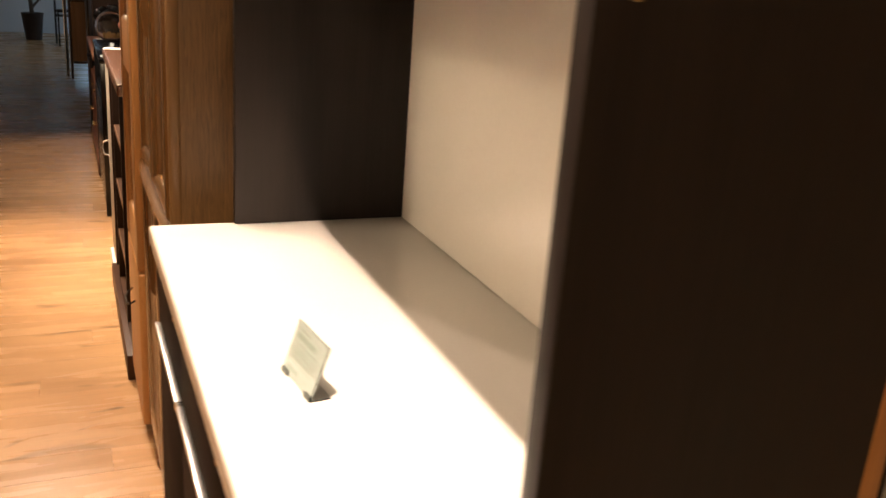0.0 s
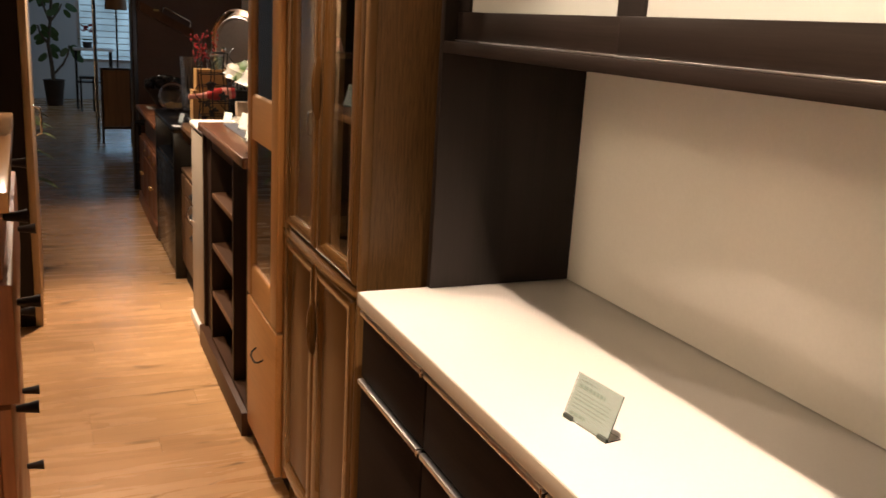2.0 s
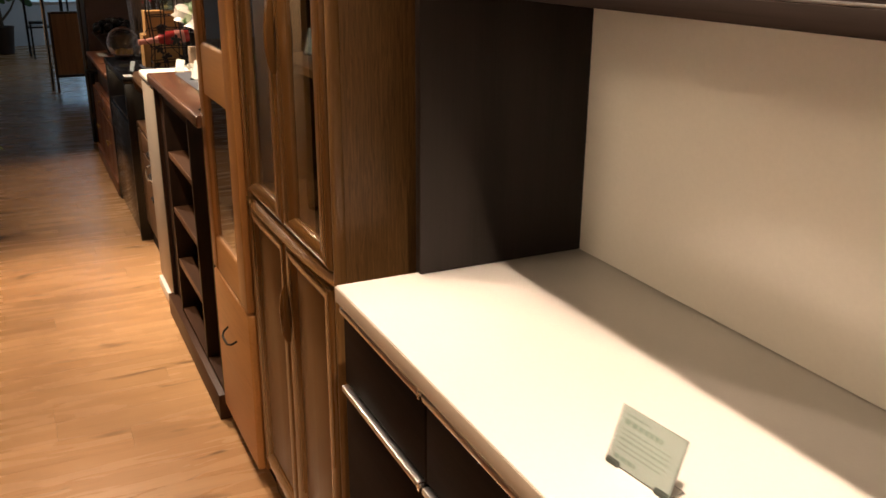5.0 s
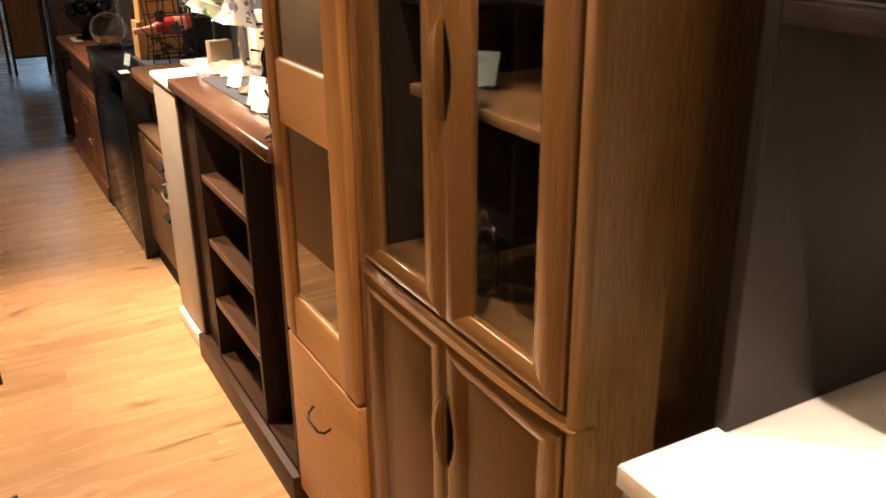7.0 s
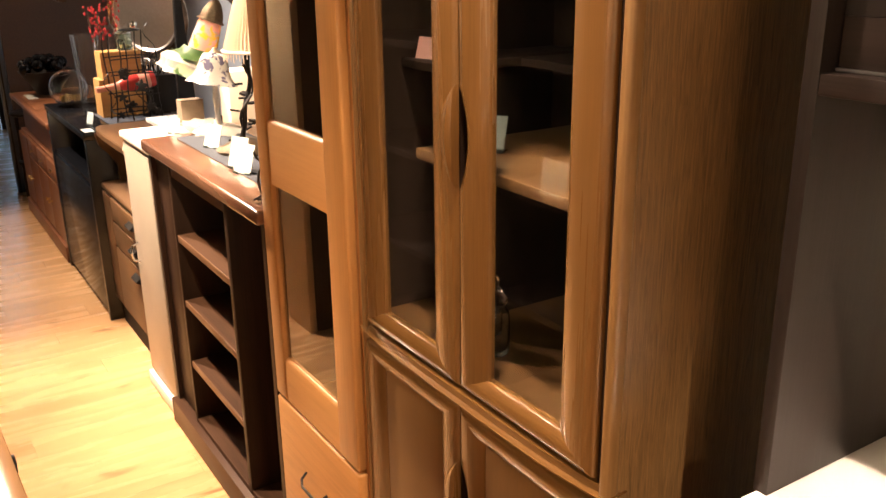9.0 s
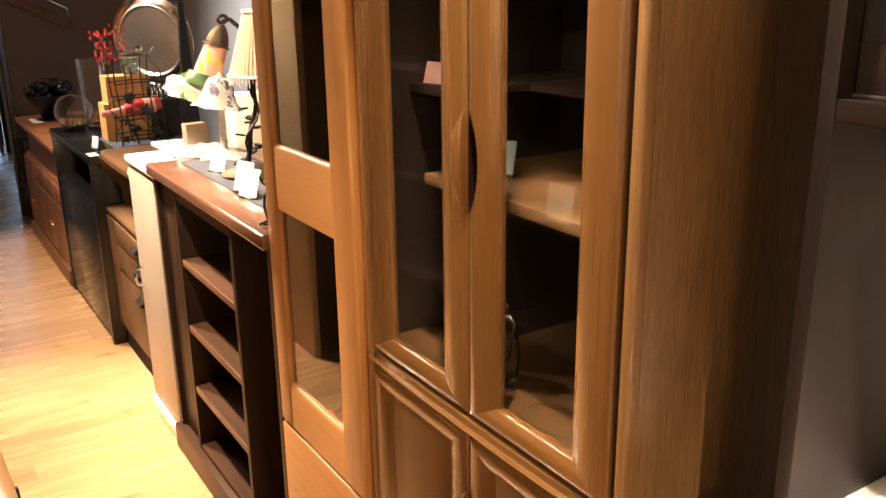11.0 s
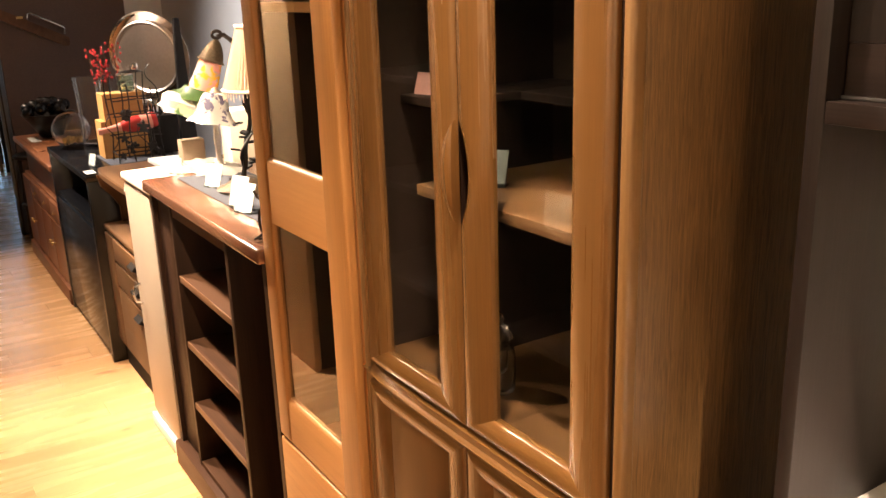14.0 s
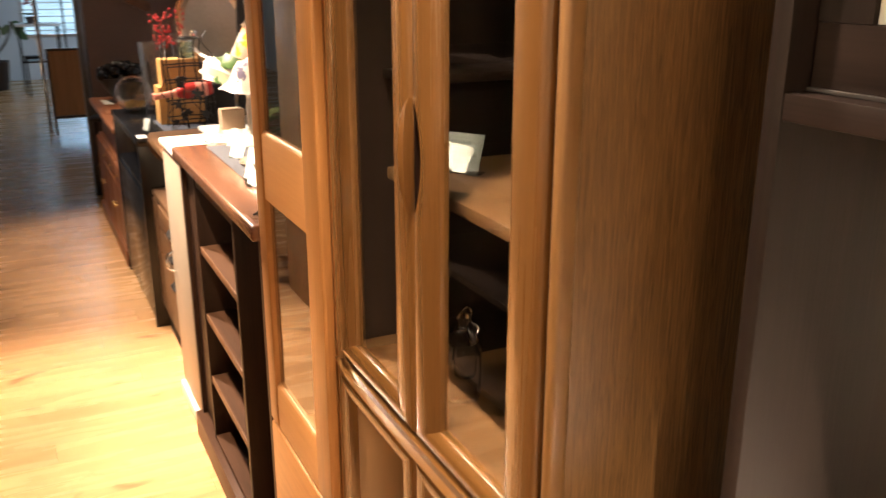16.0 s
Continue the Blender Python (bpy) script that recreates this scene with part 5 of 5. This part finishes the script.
for yy, zz in ((4.189, 1.33), (4.189, 1.12)):
    part("bolt", tube([(-0.69, yy, zz), (-0.69, yy - 0.012, zz)], 0.008, seg=12), "chrome", ta)
part("pull", tube([(-0.469, 4.62, 0.95), (-0.440, 4.62, 0.94), (-0.436, 4.62, 0.88), (-0.440, 4.62, 0.82), (-0.469, 4.62, 0.81)], 0.006), "chrome", ta, "chrome bow pull")


def leafy_plant(x, y, z, h, spread, count, seed, mat, size):
    p = thing("potted_plant", (x, y, 0), "leafy green potted plant standing on the floor", "plant")
    part("pot", lathe([(0.10, 0), (0.12, 0.01), (0.145, z - 0.02), (0.155, z), (0.14, z), (0.13, z - 0.04), (0.001, z - 0.04)], (x, y, 0), 28), "pot", p)
    g = random.Random(seed)
    fol = bmesh.new()
    for k in range(count):
        a = g.uniform(0, 6.28)
        t = g.random()
        tip = Vector((x + spread * (0.3 + 0.7 * t) * math.cos(a), y + spread * (0.3 + 0.7 * t) * math.sin(a), z + h * g.uniform(0.25, 1.0)))
        if k < 10:
            part("stem", tube([(x, y, z - 0.04), Vector((x, y, z)).lerp(tip, 0.5) + Vector((0, 0, 0.05)), tip], 0.004, seg=5, taper=0.5), "leaf", p)
        d = (tip - Vector((x, y, z))).normalized() * 0.6 + Vector((math.cos(a), math.sin(a), -0.5))
        d.normalize()
        s = d.cross(Vector((0, 0, 1))).normalized()
        u = s.cross(d)
        n = 5
        left, mid, right = [], [], []
        for i in range(n + 1):
            f = i / n
            w = size * 0.24 * math.sin(math.pi * min(1, f * 0.92 + 0.06))
            c = tip + d * size * f - Vector((0, 0, 0.35 * size * f * f))
            left.append(fol.verts.new(c + s * w + u * 0.15 * w))
            mid.append(fol.verts.new(c))
            right.append(fol.verts.new(c - s * w + u * 0.15 * w))
        for i in range(n):
            fol.faces.new((left[i], mid[i], mid[i + 1], left[i + 1]))
            fol.faces.new((mid[i], right[i], right[i + 1], mid[i + 1]))
    tagged(part("leaves", fol, mat, p), "many narrow green leaves", kind="stuff")
    return p


leafy_plant(-0.70, 5.32, 0.30, 0.55, 0.20, 70, 21, "leaf_pale", 0.15)

# ---- far room ----
WX0, WX1, WZ0, WZ1 = 0.0, 2.3, 0.56, 2.2
nw = thing("wall_north", (0, 14.8, 0), "bluish white end wall with a wide window", "wall", kind="structure")
for n_, b_ in (("wall_left", (-3.0, WX0, 14.7, 14.84, 0, CEIL)), ("wall_right", (WX1, 3.2, 14.7, 14.84, 0, CEIL)), ("wall_below", (WX0, WX1, 14.7, 14.84, 0, WZ0)), ("wall_above", (WX0, WX1, 14.7, 14.84, WZ1, CEIL))):
    part(n_, B(*b_), "white_wall", nw)
wd = thing("window_1", (1.3, 14.72, WZ0), "wide window with horizontal blinds and daylight behind", "window", kind="structure")
for x0, x1, z0, z1 in ((WX0, WX0 + 0.05, WZ0, WZ1), (WX1 - 0.05, WX1, WZ0, WZ1), (WX0 + 0.05, WX1 - 0.05, WZ1 - 0.05, WZ1), (WX0 + 0.05, WX1 - 0.05, WZ0, WZ0 + 0.05), (1.02, 1.07, WZ0 + 0.05, WZ1 - 0.05)):
    part("frame", B(x0, x1, 14.72, 14.78, z0, z1, bevel=0.003), "alu", wd)
for i in range(16):
    z = WZ0 + 0.10 + 0.092 * i
    part("slat", B(WX0 + 0.055, WX1 - 0.055, 14.655, 14.705, z, z + 0.012), "white_wall", wd)


def glow(name, colour, strength):
    m, n, link, b = nodes_of(name)
    co, sep = n.new("ShaderNodeTexCoord"), n.new("ShaderNodeTexNoise")
    sep.inputs["Scale"].default_value = 1.6
    link(co.outputs["Object"], sep.inputs["Vector"])
    r = n.new("ShaderNodeMapRange")
    r.inputs["From Min"].default_value, r.inputs["From Max"].default_value = 0.35, 0.65
    r.inputs["To Min"].default_value, r.inputs["To Max"].default_value = strength * 0.3, strength
    link(sep.outputs["Fac"], r.inputs["Value"])
    b.inputs["Base Color"].default_value = (0.2, 0.25, 0.3, 1)
    b.inputs["Emission Color"].default_value = (*colour, 1)
    link(r.outputs[0], b.inputs["Emission Strength"])
    return m


M["daylight"] = glow("outside_daylight", (0.45, 0.68, 0.85), 0.7)
solid("backdrop", B(-1.5, 4.5, 16.0, 16.02, -0.2, 3.2), "daylight", (1.3, 16.0, 0), "plain bluish daylight outside the window", "backdrop", kind="structure")

# made-up window with a glowing pane, placed around the side fill lamp
w2 = thing("window_2", (3.19, 12.6, 0.75), "unseen side window added to carry the far room's fill light", "window", kind="structure")
for y0, y1, z0, z1 in ((11.45, 11.5, 0.7, 2.3), (13.7, 13.75, 0.7, 2.3), (11.5, 13.7, 2.25, 2.3), (11.5, 13.7, 0.7, 0.75)):
    part("frame", B(3.15, 3.198, y0, y1, z0, z1, bevel=0.003), "alu", w2)
part("pane", B(3.175, 3.185, 11.5005, 13.6995, 0.7505, 2.2495), "daylight", w2, "glowing pane of the added side window")

tp = thing("potted_tree", (-0.35, 13.75, 0), "small rubber tree with sparse large leaves in a dark tapered pot", "plant")
part("pot", lathe([(0.10, 0), (0.105, 0.01), (0.14, 0.34), (0.15, 0.36), (0.135, 0.36), (0.12, 0.31), (0.001, 0.31)], (-0.35, 13.75, 0), 4 * 7), "pot", tp)
trunk = [Vector((-0.35, 13.75, 0.31)), Vector((-0.37, 13.75, 0.6)), Vector((-0.40, 13.75, 0.85)), Vector((-0.36, 13.75, 1.15)), Vector((-0.33, 13.74, 1.5))]
part("trunk", tube(trunk, 0.03, seg=8, taper=0.6), "bark", tp)
limbs = [([trunk[0] + Vector((0, 0, 0.12)), Vector((-0.22, 13.75, 0.58)), Vector((-0.15, 13.74, 0.72)), Vector((-0.13, 13.74, 0.85))], 5), ([trunk[2], Vector((-0.5, 13.75, 1.0)), Vector((-0.52, 13.75, 1.1))], 5), ([trunk[3], Vector((-0.25, 13.75, 1.3)), Vector((-0.2, 13.75, 1.4))], 6), ([trunk[3], Vector((-0.45, 13.75, 1.4)), Vector((-0.5, 13.75, 1.55))], 6)]
g = random.Random(8)
for pts, cnt in limbs:
    part("limb", tube(pts, 0.017, seg=6, taper=0.6), "bark", tp)
    for k in range(cnt):
        a = g.uniform(0, 6.28)
        d = Vector((0.8 * math.cos(a), 0.35 * math.sin(a), g.uniform(-1.0, -0.2))).normalized()
        s = Vector((-d.z, 0.3 * math.sin(3 * a), d.x)).normalized()
        sz = g.uniform(0.085, 0.14)
        part("leaf", leaf_blade(pts[-1] + d * sz * 0.9 + Vector((0, 0, g.uniform(-0.06, 0.04))), d, s, sz, 1, 0.5), "leaf", tp)
for k in range(7):
    a = g.uniform(0, 6.28)
    d = Vector((0.8 * math.cos(a), 0.35 * math.sin(a), g.uniform(-1.0, -0.1))).normalized()
    s = Vector((-d.z, 0.3 * math.sin(3 * a), d.x)).normalized()
    part("leaf", leaf_blade(trunk[2] + d * 0.09 + Vector((0, 0, 0.06 * k - 0.1)), d, s, 0.11, 1, 0.5), "leaf", tp)

tb = thing("high_table", (0.1, 13.4, 0), "dark narrow high table with a pale top by the window", "table")
part("table_top", B(-0.09, 0.42, 13.25, 13.65, 0.80, 0.83, bevel=0.004), "white_wall", tb)
for x in (-0.07, 0.38):
    for y in (13.28, 13.60):
        part("leg", B(x, x + 0.025, y, y + 0.025, 0, 0.7995), "iron", tb)
part("shelf", B(-0.06, 0.40, 13.29, 13.62, 0.36, 0.38), "iron", tb)
sl = thing("stool", (0.0, 13.0, 0), "dark wooden stool under the high table", "stool")
part("seat", B(-0.04, 0.16, 12.95, 13.15, 0.44, 0.47, bevel=0.005), "espresso", sl)
for x in (-0.03, 0.13):
    for y in (12.96, 13.12):
        part("leg", B(x, x + 0.02, y, y + 0.02, 0, 0.4395), "espresso", sl)
fp = thing("flower_pot", (0.1, 13.45, 0.83), "small plant with a red flower on the high table", "plant")
part("pot", lathe([(0.05, 0), (0.055, 0.01), (0.065, 0.08), (0.055, 0.08), (0.001, 0.07)], (0.1, 13.45, 0.8305), 20), "pot", fp)
for k in range(12):
    a = k * 0.52
    d = Vector((math.cos(a), math.sin(a), 0.2)).normalized()
    s = d.cross(Vector((0, 0, 1))).normalized()
    part("leaf", leaf_blade(Vector((0.1, 13.45, 0.93)) + d * 0.07, d, s, 0.055, 1), "leaf", fp)
for k in range(7):
    a = k * 0.9
    part("petal", leaf_blade(Vector((0.10 + 0.045 * math.cos(a), 13.42 + 0.02 * math.sin(a), 1.09 + 0.04 * math.sin(2 * a))), Vector((math.cos(a), math.sin(a), 0.4)).normalized(), Vector((-math.sin(a), math.cos(a), 0)), 0.055, 1), "berry", fp)

# flat woven panel that stands in for a rattan chair
wk = thing("rattan_screen", (0.23, 10.0, 0), "woven brown rattan chair back on wooden legs", "screen")
part("panel", B(0.11, 0.37, 9.96, 9.99, 0.18, 0.77), "wicker", wk)
for x in (0.085, 0.372):
    part("post", B(x, x + 0.024, 9.95, 10.0, 0, 0.79, bevel=0.003), "teak", wk)
for z in (0.155, 0.771):
    part("rail", B(0.1095, 0.3715, 9.955, 9.995, z, z + 0.022), "teak", wk)
sp = thing("metal_post", (0.055, 10.15, 0), "slim polished steel post beside the rattan chair back", "post")
part("shaft", B(0.035, 0.072, 10.13, 10.17, 0, CEIL - 0.002, bevel=0.004), "chrome", sp)
part("dark_strip", B(0.048, 0.058, 10.126, 10.1295, 0, CEIL - 0.002), "iron", sp)
lp = thing("floor_lamp", (0.36, 11.5, 0), "floor lamp with a brown drum shade and thin dark pole", "floor lamp")
part("base", lathe([(0.13, 0), (0.135, 0.006), (0.12, 0.018), (0.02, 0.03)], (0.36, 11.5, 0), 28), "iron", lp)
part("pole", tube([(0.36, 11.5, 0.02), (0.36, 11.5, 0.7), (0.36, 11.5, 1.40)], 0.011, seg=10), "iron", lp)
part("shade", lathe([(0.128, 1.375), (0.126, 1.376), (0.112, 1.62), (0.108, 1.62), (0.122, 1.378)], (0.36, 11.5, 0), 36), "wicker", lp, "brown woven drum shade")
tq = thing("low_display_table", (0.85, 10.2, 0), "dark display table with small dishes beside the rattan chair back", "table")
part("table_top", B(0.40, 1.5, 9.9, 10.5, 0.72, 0.75, bevel=0.004), "espresso", tq)
for x in (0.42, 1.44):
    for y in (9.93, 10.43):
        part("leg", B(x, x + 0.04, y, y + 0.04, 0, 0.7195), "espresso", tq)

# ---- floor planks ----
PW, PL = 0.126, 0.909
bm = B(0, PL - 0.0004, 0, PW - 0.0003, -0.006, 0.0, bevel=0.0003, seg=1)
me = bpy.data.meshes.new("plank")
bm.to_mesh(me)
bm.free()
me.materials.append(M["floor"])
rng = random.Random(4)


def row_end(y):
    """How far east the floor reaches in a row of planks."""
    return 0.68 if y < 2.77 else (1.30 if y < 7.40 else 3.20)


near, far_rest = bmesh.new(), bmesh.new()
for r in range(int(19.0 / PW)):
    y = -3.0 + r * PW
    if y + PW > 16.0:
        break
    x = -3.0 - rng.random() * PL
    aisle = 1.2 <= y < 7.4
    while x < row_end(y):
        x0, x1 = max(x, -3.0), min(x + PL - 0.0004, row_end(y))
        if aisle and x > -1.75 and x < 0.30 and x + PL < row_end(y):
            ob = new("plank", me)
            ob.location = (x, y - 6, 0)
            ob.parent = floor
        elif x1 - x0 > 0.01:
            box(near if y < 7.4 else far_rest, x0, x1, y, y + PW - 0.0006, -0.006, 0.0)
        x += PL
tagged(part("outer_planks", near, "floor", floor), "wooden floor planks around the aisle", kind="stuff")
tagged(part("far_planks", far_rest, "floor", floor), "wooden floor planks of the far room", kind="stuff")
